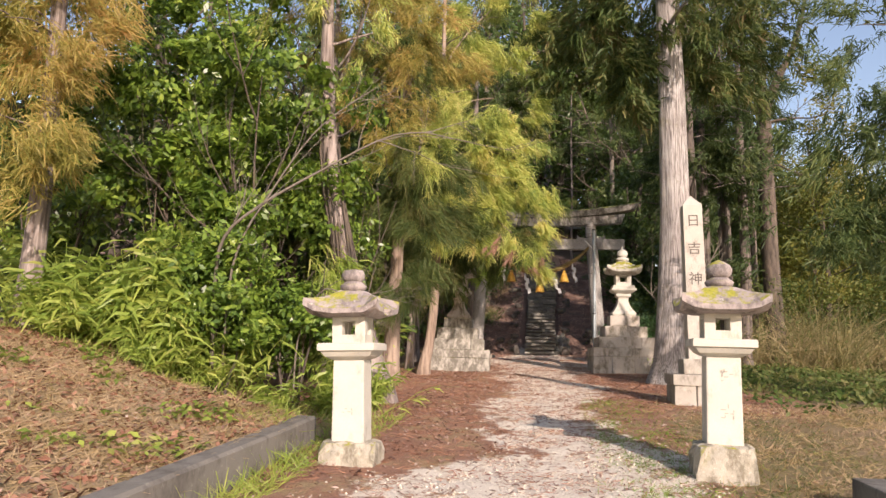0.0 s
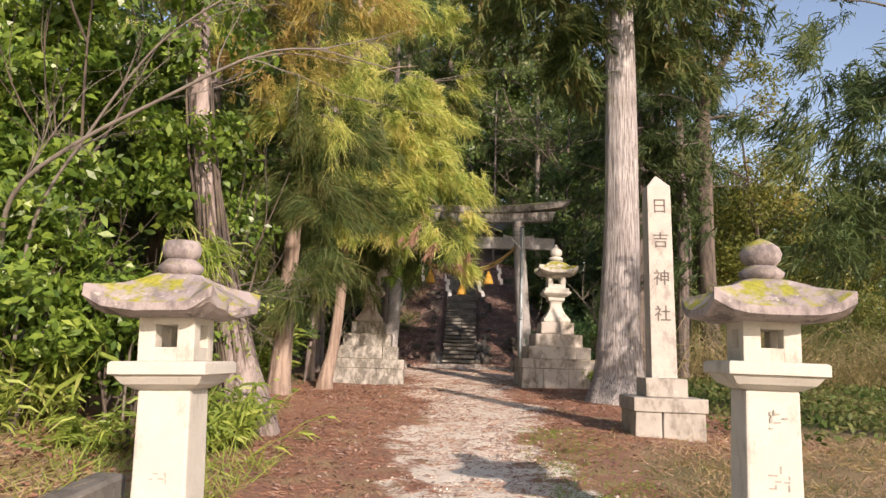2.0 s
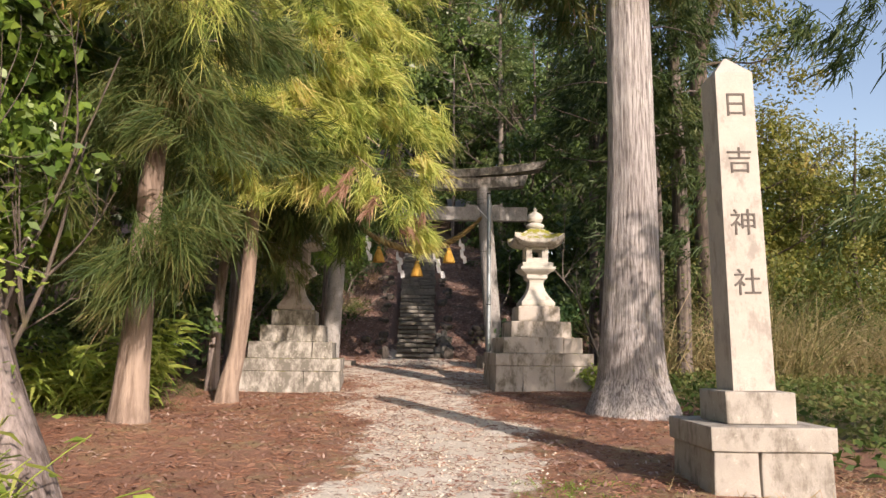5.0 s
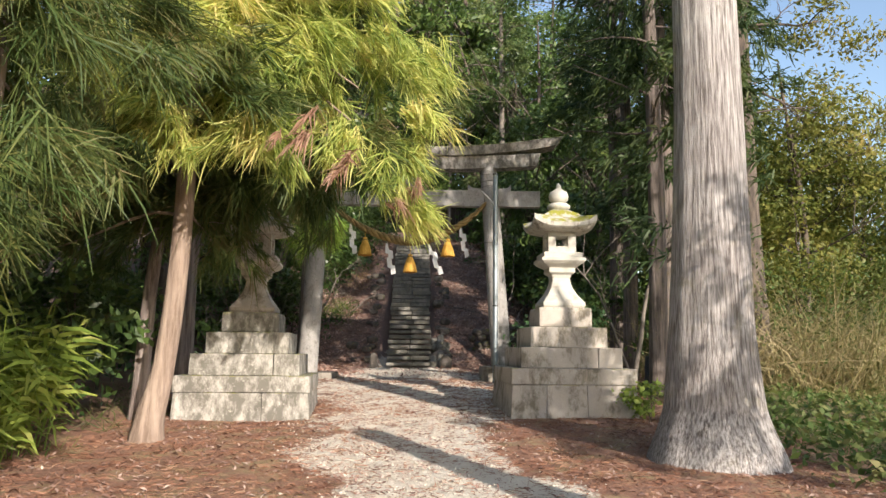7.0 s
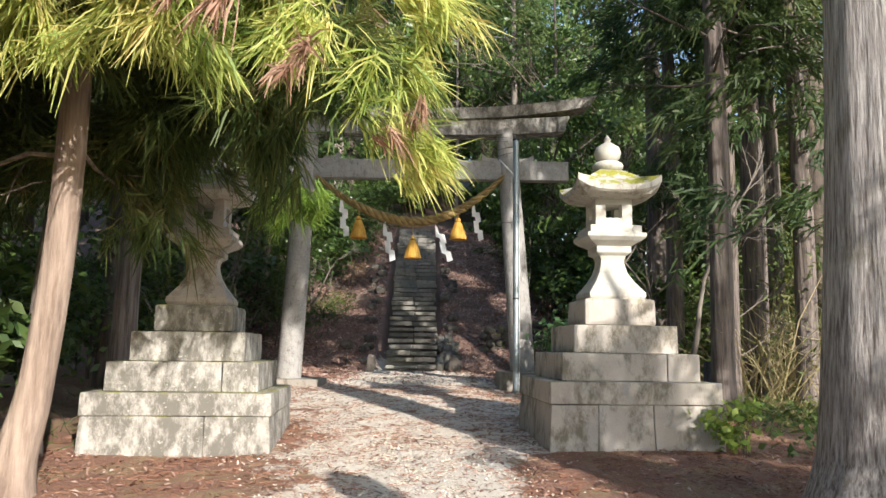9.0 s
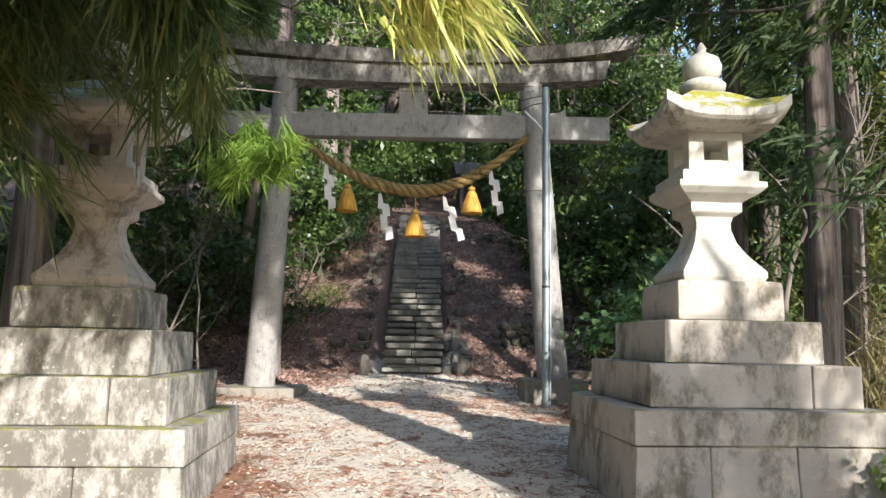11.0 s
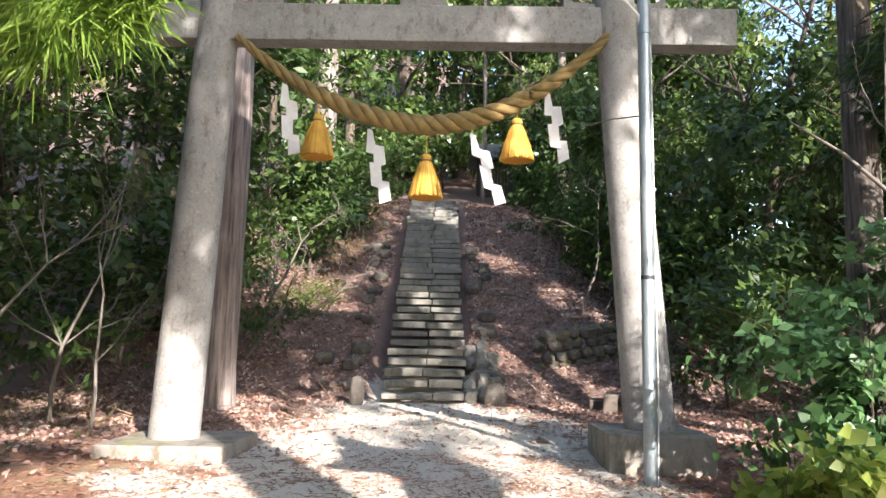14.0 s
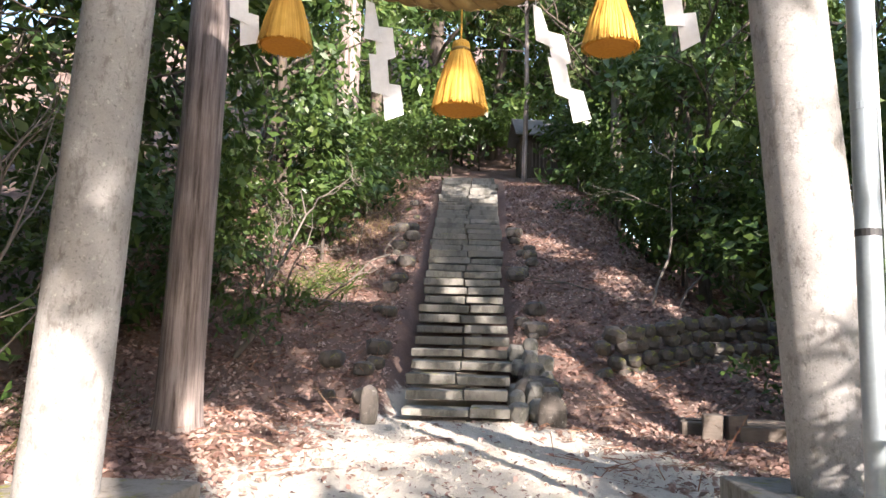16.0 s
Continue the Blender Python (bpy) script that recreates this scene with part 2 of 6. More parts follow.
M_PEBBLE = leaf_mat("gravel_pebble", [(0.40, 0.35, 0.28), (0.58, 0.52, 0.43), (0.74, 0.68, 0.58)], 3, 0.85, 0.0, 0.3)
M_STRAW = plain_mat("rice_straw", (0.72, 0.42, 0.07), (0.58, 0.31, 0.04), 5, 0.8, 0, 0.8, (60, 60, 2))
M_STALK = leaf_mat("straw_stalk", [(0.50, 0.27, 0.04), (0.68, 0.40, 0.07), (0.82, 0.54, 0.13)], 6, 0.7, 0.1)
M_STRAWCUT = plain_mat("cut_straw_ends", (0.60, 0.27, 0.02), (0.45, 0.18, 0.01), 60, 0.9)
M_ROPE = plain_mat("weathered_straw_rope", (0.36, 0.25, 0.09), (0.19, 0.135, 0.055), 10, 0.9, 0, 0.9)
M_PAPER = plain_mat("white_paper", (0.78, 0.78, 0.78), (0.70, 0.70, 0.71), 3, 0.6)
M_STEEL = plain_mat("galvanised_steel", (0.42, 0.48, 0.50), (0.34, 0.39, 0.42), 4, 0.45, 0.6, 0.05)
M_ARM = plain_mat("white_bracket_paint", (0.75, 0.75, 0.73), (0.65, 0.65, 0.62), 6, 0.5)
M_BLACK = plain_mat("black_tape", (0.03, 0.03, 0.03), (0.05, 0.05, 0.05), 6, 0.6)
M_WIRE = plain_mat("rusty_wire", (0.10, 0.09, 0.08), (0.16, 0.13, 0.11), 9, 0.7)
M_WOOD = plain_mat("weathered_wood", (0.19, 0.155, 0.125), (0.12, 0.10, 0.08), 3, 0.9, 0, 0.5, (3, 3, 12))
M_HUT = plain_mat("dark_shrine_wood", (0.10, 0.075, 0.055), (0.06, 0.045, 0.035), 3, 0.9, 0, 0.5, (8, 8, 1))
M_HUTROOF = plain_mat("grey_roof_sheet", (0.20, 0.20, 0.20), (0.13, 0.13, 0.13), 4, 0.6)

# ---- mesh helpers ----
def mesh_arrays(name, V, F, mat, smooth=False):
    """A mesh from numpy vertices and faces (one or several arrays of equal-sided faces)."""
    me = bpy.data.meshes.new(name)
    Fs = [f for f in (F if isinstance(F, (list, tuple)) else [F]) if len(f)]
    V = np.ascontiguousarray(V, dtype=np.float32)
    me.vertices.add(len(V))
    me.vertices.foreach_set("co", V.ravel())
    nl = sum(f.size for f in Fs)
    npol = sum(len(f) for f in Fs)
    me.loops.add(nl)
    me.polygons.add(npol)
    me.loops.foreach_set("vertex_index", np.concatenate([f.ravel() for f in Fs]).astype(np.int32))
    sizes = np.concatenate([np.full(len(f), f.shape[1]) for f in Fs])
    me.polygons.foreach_set("loop_start", np.concatenate([[0], np.cumsum(sizes)[:-1]]).astype(np.int32))
    if smooth:
        me.polygons.foreach_set("use_smooth", np.ones(npol, dtype=bool))
    me.update(calc_edges=True)
    me.validate()
    if mat:
        me.materials.append(mat)
    return me


def put(name, me, parent=None, label="", m=None):
    ob = new(name, me)
    if parent:
        ob.parent = parent
    if m is not None:
        ob.matrix_basis = m
    if label:
        ob["label"] = label
    return ob


def part(name, bm, mat, parent=None, label="", smooth=False, m=None):
    me = bpy.data.meshes.new(name)
    bmesh.ops.recalc_face_normals(bm, faces=bm.faces)
    bm.to_mesh(me)
    bm.free()
    me.materials.append(mat)
    if smooth:
        for p in me.polygons:
            p.use_smooth = True
    return put(name, me, parent, label, m)


def empty(name, m, label, category, group=""):
    e = new(name)
    e.empty_display_size = 0.2
    e.matrix_basis = m
    return tagged(e, label, category, group)


def box(bm, x0, x1, y0, y1, z0, z1, bev=0.012, jit=0.0, taper=0.0):
    """A bevelled block; taper: how far each side draws in at the top."""
    vs = []
    for z, k in ((z0, 0), (z1, taper)):
        for x, y in ((x0 + k, y0 + k), (x1 - k, y0 + k), (x1 - k, y1 - k), (x0 + k, y1 - k)):
            vs.append(bm.verts.new((x + random.uniform(-jit, jit), y + random.uniform(-jit, jit), z + random.uniform(-jit, jit))))
    fs = [bm.faces.new([vs[i] for i in f]) for f in ((3, 2, 1, 0), (4, 5, 6, 7), (0, 1, 5, 4), (1, 2, 6, 5), (2, 3, 7, 6), (3, 0, 4, 7))]
    if bev:
        es = list({e for f in fs for e in f.edges})
        bmesh.ops.bevel(bm, geom=es, offset=bev, segments=2, profile=0.6, affect="EDGES")


def worn_block(bm, x0, x1, y0, y1, z0, z1, bev=0.02, taper=0.0, cuts=3, amp=0.006):
    """A bevelled block whose faces are slightly uneven."""
    b2 = bmesh.new()
    box(b2, x0, x1, y0, y1, z0, z1, bev, 0, taper)
    bmesh.ops.subdivide_edges(b2, edges=[e for e in b2.edges if e.calc_length() > 0.15], cuts=cuts, use_grid_fill=True)
    for v in b2.verts:
        v.co += noise.noise_vector(v.co * 4.0 + Vector((x0, y1, z0))) * amp
    me = bpy.data.meshes.new("tmp")
    b2.to_mesh(me)
    b2.free()
    bm.from_mesh(me)
    bpy.data.meshes.remove(me)


def loft(bm, rings, close=True):
    """Skin between rings of equal point counts, capped."""
    rows = [[bm.verts.new(p) for p in r] for r in rings]
    n = len(rows[0])
    for a, b in zip(rows, rows[1:]):
        for i in range(n):
            bm.faces.new((a[i], a[(i + 1) % n], b[(i + 1) % n], b[i]))
    if close:
        bm.faces.new(rows[0][::-1])
        bm.faces.new(rows[-1])


def square_ring(h, z, n=6, lift=0.0, power=3.0, rnd=0.0, cx=0.0, cy=0.0):
    """Points round a square of half-width h; the corners lift and may be rounded."""
    pts = []
    for s in range(4):
        for i in range(n):
            u = -1 + 2 * i / n
            k = abs(u) ** power
            sh = 1 - rnd * k
            x, y = ((u, -1), (1, u), (-u, 1), (-1, -u))[s]
            pts.append((cx + x * h * sh, cy + y * h * sh, z + lift * k))
    return pts


def lathe(bm, prof, sides=20, cx=0, cy=0):
    loft(bm, [[(cx + r * math.cos(2 * math.pi * i / sides), cy + r * math.sin(2 * math.pi * i / sides), z) for i in range(sides)] for r, z in prof])


def tube_arrays(pts, radii, sides=8, ridges=0.0, seed=0):
    """Vertices and quads of a tapering limb along points, with furrows."""
    P = np.array(pts, float)
    R = np.array(radii, float)
    T = np.gradient(P, axis=0)
    T /= np.linalg.norm(T, axis=1)[:, None] + 1e-9
    ref = np.array([1.0, 0.13, 0.07]) if abs(T[0][2]) > 0.5 else np.array([0.05, 0.1, 1.0])
    A = np.cross(T, ref)
    A /= np.linalg.norm(A, axis=1)[:, None]
    B = np.cross(T, A)
    a = np.linspace(0, 2 * np.pi, sides, endpoint=False)
    rng = np.random.RandomState(seed)
    rr = np.ones((len(P), sides))
    if ridges:
        ph = rng.uniform(0, 6.28, 4)
        for k, f in enumerate((5, 9, 17, 29)):
            rr += ridges / (k + 1) * np.sin(f * a[None, :] + ph[k] + 0.15 * np.sin(np.arange(len(P)) * 0.6 + k)[:, None])
    V = P[:, None, :] + (R[:, None] * rr)[:, :, None] * (np.cos(a)[None, :, None] * A[:, None, :] + np.sin(a)[None, :, None] * B[:, None, :])
    V = V.reshape(-1, 3)
    i, j = np.meshgrid(np.arange(len(P) - 1), np.arange(sides), indexing="ij")
    k = (j + 1) % sides
    F = np.stack([i * sides + j, i * sides + k, (i + 1) * sides + k, (i + 1) * sides + j], -1).reshape(-1, 4)
    return V, F


def join(chunks):
    Vs, Fs, o = [], [], 0
    for V, F in chunks:
        Vs.append(V)
        Fs.append(F + o)
        o += len(V)
    return np.concatenate(Vs), np.concatenate(Fs)


def unit(a):
    return a / (np.linalg.norm(a, axis=1)[:, None] + 1e-9)


def strips(P, D, L, W, bend, rng, segs=2):
    """Ribbons from points P along D, bending by the vectors bend; narrow at the tip."""
    n = len(P)
    side = unit(np.cross(D, rng.normal(size=(n, 3))))
    rows = []
    for s in range(segs + 1):
        t = s / segs
        c = P + D * (L * t)[:, None] + bend * (L * t * t)[:, None]
        w = side * (W * (0.9, 1.0, 0.25)[min(2, int(t * 2 + 0.01))] * 0.5)[:, None]
        rows += [c - w, c + w]
    V = np.stack(rows, 1).reshape(-1, 3)
    k = 2 * (segs + 1)
    base = (np.arange(n) * k)[:, None, None]
    q = np.array([[2 * s, 2 * s + 1, 2 * s + 3, 2 * s + 2] for s in range(segs)])[None]
    return V, (base + q).reshape(-1, 4)


def leaf_quads(P, N, size, rng, aspect=0.45):
    """Pointed leaves at P, facing N, each a folded quad."""
    n = len(P)
    N = unit(N)
    T = unit(np.cross(N, rng.normal(size=(n, 3))))
    B = np.cross(N, T)
    s = size[:, None]
    V = np.stack([P - T * s * 0.5, P + B * s * aspect * 0.5 + N * s * 0.10, P + T * s * 0.5 - N * s * 0.06, P - B * s * aspect * 0.5 + N * s * 0.10], 1).reshape(-1, 3)
    return V, (np.arange(n) * 4)[:, None] + np.arange(4)[None]


def in_blobs(blobs, n, rng, shell=0.55):
    """Points in a crown made of ellipsoids (x, y, z, rx, ry, rz), mostly near their skins, with the outward way."""
    w = np.array([b[3] * b[4] + b[3] * b[5] + b[4] * b[5] for b in blobs])
    k = rng.choice(len(blobs), n, p=w / w.sum())
    B = np.array(blobs)[k]
    d = unit(rng.normal(size=(n, 3)))
    r = shell + (1.08 - shell) * rng.uniform(size=n) ** 0.6
    lump = 1 + 0.16 * np.sin(d[:, 0] * 7 + k) * np.sin(d[:, 2] * 6 + 2 * k) + 0.1 * np.sin(d[:, 1] * 13 + k)
    return B[:, :3] + d * (r * lump)[:, None] * B[:, 3:], d


def boughs(blobs, n, per, reach, wide, rng, shell):
    """Points gathered along drooping boughs, so that gaps stay between these."""
    nb = max(1, n // per)
    B, o = in_blobs(blobs, nb, rng, shell)
    ax = unit(o * np.array([1, 1, 0.4]) + np.array([0, 0, -0.35]) + rng.normal(size=o.shape) * 0.35)
    k = rng.randint(0, nb, n)
    C = B[k] + ax[k] * (rng.uniform(-0.6, 0.5, n) * reach)[:, None] + rng.normal(size=(n, 3)) * wide
    return C, o[k]


def sprays(blobs, tufts, per, length, width, rng, droop=0.9, shell=0.6, spread=0.16):
    """Cedar foliage: hanging fox-tail tufts of thin strands."""
    C, d = boughs(blobs, tufts, 9, length * 1.5, length * 0.42, rng, shell)
    ax = unit(d * np.array([1, 1, 0.3]) + np.array([0, 0, -0.55]) + rng.normal(size=d.shape) * 0.3)
    k = np.repeat(np.arange(tufts), per)
    n = len(k)
    t = rng.uniform(-0.8, 0.5, n)
    size = rng.uniform(0.6, 1.35, tufts)[k]
    P = C[k] + ax[k] * (t * length * 0.85 * size)[:, None] + rng.normal(size=(n, 3)) * (spread * size)[:, None] * 0.28
    D = unit(ax[k] * 0.75 + rng.normal(size=(n, 3)) * 0.6)
    L = length * 0.45 * size * rng.uniform(0.45, 1.1, n)
    bend = ax[k] * rng.uniform(0.1, 0.5, n)[:, None]
    bend[:, 2] -= droop * rng.uniform(0.05, 0.5, n)
    return strips(P, D, L, width * rng.uniform(0.7, 1.3, n), bend, rng)


def foxtails(blobs, tufts, per, length, width, rng, droop=0.6, shell=0.6, spread=0.1):
    """Near cedar foliage: fans of long hanging fox-tail twigs that spring from the bough ends."""
    C, d = boughs(blobs, tufts, 11, length * 1.2, length * 0.33, rng, shell)
    ax = unit(d * np.array([1, 1, 0.25]) + np.array([0, 0, -0.6]) + rng.normal(size=d.shape) * 0.28)
    k = np.repeat(np.arange(tufts), per)
    n = len(k)
    size = rng.uniform(0.6, 1.25, tufts)[k]
    P = C[k] + ax[k] * (rng.uniform(-0.55, 0.25, n) * length * size)[:, None] + rng.normal(size=(n, 3)) * spread * 0.35
    D = unit(ax[k] + rng.normal(size=(n, 3)) * 0.42)
    L = length * size * rng.uniform(0.45, 1.05, n)
    bend = rng.normal(size=(n, 3)) * 0.10
    bend[:, 2] -= droop * rng.uniform(0.1, 0.6, n)
    return strips(P, D, L, width * rng.uniform(0.6, 1.3, n), bend, rng, 2)


def leaf_crown(blobs, clumps, per, size, rng, shell=0.6, spread=0.3, aspect=0.45):
    """Broadleaf foliage: clumps of leaves with gaps between."""
    C, d = boughs(blobs, clumps, 5, spread * 2.2, spread * 0.6, rng, shell)
    k = np.repeat(np.arange(clumps), per)
    n = len(k)
    P = C[k] + rng.normal(size=(n, 3)) * spread * np.array([1, 1, 0.55]) * rng.uniform(0.5, 1.2, clumps)[k][:, None]
    N = d[k] * 0.9 + np.array([0, 0, 0.4]) + rng.normal(size=(n, 3)) * 0.6
    return leaf_quads(P, N, size * rng.uniform(0.6, 1.3, n), rng, aspect)


def wander(p, d, length, rng, steps=7, wob=0.25, up=0.0):
    """A crooked line from p."""
    p, d = np.array(p, float), np.array(d, float)
    pts = [p]
    for _ in range(steps):
        d = d / np.linalg.norm(d) + rng.normal(size=3) * wob * 0.5 + np.array([0, 0, up])
        p = p + d / np.linalg.norm(d) * length / steps
        pts.append(p)
    return np.array(pts)


def twigs(p, d, length, r, rng, depth=2, kids=4, wob=0.3, up=0.02):
    """Chunks of a forking bare branch."""
    pts = wander(p, d, length, rng, 7, wob, up)
    out = [tube_arrays(pts, np.linspace(r, r * 0.25, len(pts)), 5 if r < 0.02 else 7)]
    if depth:
        for _ in range(kids):
            i = rng.randint(2, len(pts) - 1)
            a = pts[i] - pts[i - 1]
            out += twigs(pts[i], a / np.linalg.norm(a) + rng.normal(size=3) * 0.6, length * rng.uniform(0.3, 0.6), r * 0.45, rng, depth - 1, kids, wob, up)
    return out


def path_points(ctrl, n=24):
    """A smooth line through control points."""
    C = np.array(ctrl, float)
    t = np.linspace(0, len(C) - 1, n)
    out = []
    for x in t:
        i = min(int(x), len(C) - 2)
        u = x - i
        p0, p1, p2, p3 = C[max(i - 1, 0)], C[i], C[i + 1], C[min(i + 2, len(C) - 1)]
        out.append(0.5 * ((2 * p1) + (-p0 + p2) * u + (2 * p0 - 5 * p1 + 4 * p2 - p3) * u * u + (-p0 + 3 * p1 - 3 * p2 + p3) * u ** 3))
    return np.array(out)


# ---- ground ----
def smooth(a, b, x):
    t = np.clip((np.asarray(x, float) - a) / (b - a), 0, 1)
    return t * t * (3 - 2 * t)


GY = [-400, -6, 0, 7.5, 13, 21.3, 26.5, 32.5, 44.5, 51, 56, 90, 200, 500]
GZ = [-0.6, -0.35, -0.06, 0.33, 0.66, 0.98, 1.25, 1.45, 6.85, 8.6, 10.2, 30, 62, 62]
WALL_X, WALL_END = -2.78, 8.4


def flat_z(y):
    return np.interp(y, GY[:8] + [60, 500], GZ[:8] + [2.6, 6])


def ground_z(x, y):
    """Height of the ground: the rising path, the bank, the wooded mound with the stairs."""
    x, y = np.asarray(x, float), np.asarray(y, float)
    lo = flat_z(y)
    hi = np.interp(y, GY, GZ)
    side = 1 - 0.42 * smooth(1.9, 4.4, x + 0.05 * (y - 36)) - 0.35 * smooth(4.0, 12.0, x)
    z = lo + (hi - lo) * side
    z = z + smooth(-2.5, -9, x) * smooth(29, 40, y) * 1.2
    d = np.clip(WALL_X - 0.1 - x, 0, 30)
    bank = smooth(0, 0.12, d) * (0.24 + 0.21 * np.clip(d, 0, 8))
    slope = smooth(-3.2, -8, x) * 1.2
    near = 1 - smooth(WALL_END - 0.1, WALL_END + 1.6, y)
    z = z + bank * near + slope * (1 - near) * (1 - smooth(11.5, 14.5, y))
    z = z - 0.10 * smooth(2.5, 9, x) * (1 - smooth(30, 40, y))
    z = z + 0.2 * np.exp(-(((x + 3.9) / 1.3) ** 2 + ((y - 15.3) / 1.3) ** 2))
    path = np.exp(-((x + 0.025 * y) / 1.3) ** 2)
    z = z + 0.035 * np.sin(x * 1.3 + 0.7 * y) * np.sin(y * 0.9 - x * 0.4) * (1 - 0.7 * path)
    z = z - 0.32 * smooth(32.4, 33.2, y) * (1 - smooth(43.6, 44.4, y)) * smooth(0.95, 0.7, np.abs(x + 1.1 + 0.02 * (y - 32.5)))
    return z


def gz(x, y):
    return float(ground_z(x, y))


def axis(lo, hi, step, far):
    a = list(np.arange(lo, hi, step))
    out, s, v = [], step, hi
    while v < far:
        out.append(v)
        s *= 1.35
        v += s
    pre, s, v = [], step * 1.35, lo - step
    while v > -far:
        pre.append(v)
        s *= 1.35
        v -= s
    return np.array(pre[::-1] + a + out + [far])


gx = np.unique(np.concatenate([axis(-12, 12, 0.21, 600), [WALL_X - 0.1, WALL_X - 0.22]]))
gy = axis(-3, 52, 0.21, 600)
X, Y = np.meshgrid(gx, gy, indexing="xy")
Z = ground_z(X, Y)
rngG = np.random.RandomState(5)
Z += rngG.normal(size=Z.shape) * 0.010 * (np.abs(X) < 14)
i, j = np.meshgrid(np.arange(len(gy) - 1), np.arange(len(gx) - 1), indexing="ij")
n_ = len(gx)
GF = np.stack([i * n_ + j, i * n_ + j + 1, (i + 1) * n_ + j + 1, (i + 1) * n_ + j], -1).reshape(-1, 4)


def centre(y):
    return np.interp(y, [-20, 0, 8, 14, 20, 27, 33, 45], [-0.3, -0.2, -0.05, -0.25, -0.55, -0.85, -1.05, -1.3])


def gravel_mask(x, y):
    w = np.interp(y, [-5, 3, 9, 14, 20, 26, 31, 33, 36], [5.0, 2.6, 1.0, 0.95, 1.25, 2.5, 2.1, 0.9, 0.0])
    return (1 - smooth(0.25, 1.5, np.abs(x - centre(y) - 0.25 * np.sin(y * 0.9) - 0.15 * np.sin(y * 2.3 + 1)) / (w + 1e-6))) * (w > 0.05)


def grass_mask(x, y):
    right = smooth(0.9, 2.0, x - 0.0 * y) * (1 - smooth(10.5, 13.5, y) * (1 - smooth(3.6, 5.5, x)))
    return right * (1 - smooth(28, 34, y))


def dry_mask(x, y):
    return smooth(-2.7, -3.0, x) * (1 - smooth(9.5, 12, y))


G_ME = mesh_arrays("ground", np.stack([X, Y, Z], -1).reshape(-1, 3), GF, None, True)
for nm, fn in (("gravel", gravel_mask), ("grass", grass_mask), ("dry", dry_mask)):
    G_ME.attributes.new(nm, "FLOAT", "POINT").data.foreach_set("value", fn(X, Y).ravel().astype(np.float32))
G_ME.attributes.new("hill", "FLOAT", "POINT").data.foreach_set("value", smooth(27, 33, Y).ravel().astype(np.float32))


def ground_mat():
    m, nt, b = nodes("forest_ground", 0.95)

    def attr(nm):
        a = nt.nodes.new("ShaderNodeAttribute")
        a.attribute_name = nm
        return a.outputs["Fac"]

    def ragged(nm, k=0.9, scale=1.6):
        f, _ = noise_fac(nt, scale, 9, 0.72, 0.25, 0.75)
        v = mul(nt, attr(nm), mul(nt, mul(nt, mul(nt, f, 0.5, "SUBTRACT"), k, "MULTIPLY"), 1.0, "ADD"))
        r = nt.nodes.new("ShaderNodeMapRange")
        r.inputs["From Min"].default_value, r.inputs["From Max"].default_value = 0.4, 0.6
        nt.links.new(v, r.inputs["Value"])
        return r.outputs[0]

    fa, ga = noise_fac(nt, 9, 10, 0.8, 0.3, 0.7)
    fb, gb = noise_fac(nt, 60, 6, 0.75, 0.3, 0.7)
    fc, _ = noise_fac(nt, 0.7, 4, 0.6, 0.35, 0.65)
    litter = mixc(nt, fb, mixc(nt, fa, (0.30, 0.145, 0.09), (0.47, 0.25, 0.155)), (0.16, 0.085, 0.06))
    hill = mixc(nt, fb, mixc(nt, fa, (0.22, 0.14, 0.11), (0.38, 0.26, 0.205)), (0.10, 0.065, 0.05))
    gravel = mixc(nt, fb, mixc(nt, fa, (0.72, 0.65, 0.54), (0.50, 0.42, 0.33)), (0.80, 0.74, 0.63))
    grass = mixc(nt, fa, mixc(nt, fc, (0.09, 0.12, 0.03), (0.30, 0.22, 0.12)), (0.25, 0.16, 0.09))
    fe, _ = noise_fac(nt, 1.3, 8, 0.75, 0.42, 0.62)
    dry = mixc(nt, fb, mixc(nt, fa, (0.60, 0.43, 0.31), (0.42, 0.27, 0.17)), (0.30, 0.24, 0.10))
    dry = mixc(nt, mul(nt, fe, 0.7), dry, mixc(nt, fb, (0.20, 0.11, 0.07), (0.17, 0.16, 0.05)))
    fd, _ = noise_fac(nt, 1.9, 8, 0.7, 0.48, 0.62)
    litter = mixc(nt, mul(nt, fd, 0.75), litter, mixc(nt, fb, (0.42, 0.30, 0.18), (0.22, 0.19, 0.07)))
    hill = mixc(nt, mul(nt, fd, 0.4), hill, (0.11, 0.085, 0.07))
    c = mixc(nt, attr("hill"), litter, hill)
    c = mixc(nt, ragged("grass"), c, grass)
    c = mixc(nt, ragged("dry", 0.6), c, dry)
    c = mixc(nt, ragged("gravel", 2.4, 1.7), c, gravel)
    nt.links.new(c, b.inputs["Base Color"])
    bump(nt, b, mul(nt, ga, mul(nt, gb, 0.7), "ADD"), 0.7, 0.04)
    return m


G_ME.materials.append(ground_mat())
tagged(put("ground", G_ME), "leaf-littered ground with a pale gravel approach path", "ground", kind="structure")

# ---- stone works ----
def text_mesh(body, size, depth=0.004):
    cu = bpy.data.curves.new("txt", "FONT")
    cu.body, cu.size, cu.extrude = body, size, depth
    cu.align_x, cu.align_y = "CENTER", "CENTER"
    ob = bpy.data.objects.new("txt", cu)
    scene.collection.objects.link(ob)
    me = bpy.data.meshes.new_from_object(ob.evaluated_get(bpy.context.evaluated_depsgraph_get()))
    bpy.data.objects.remove(ob)
    return me


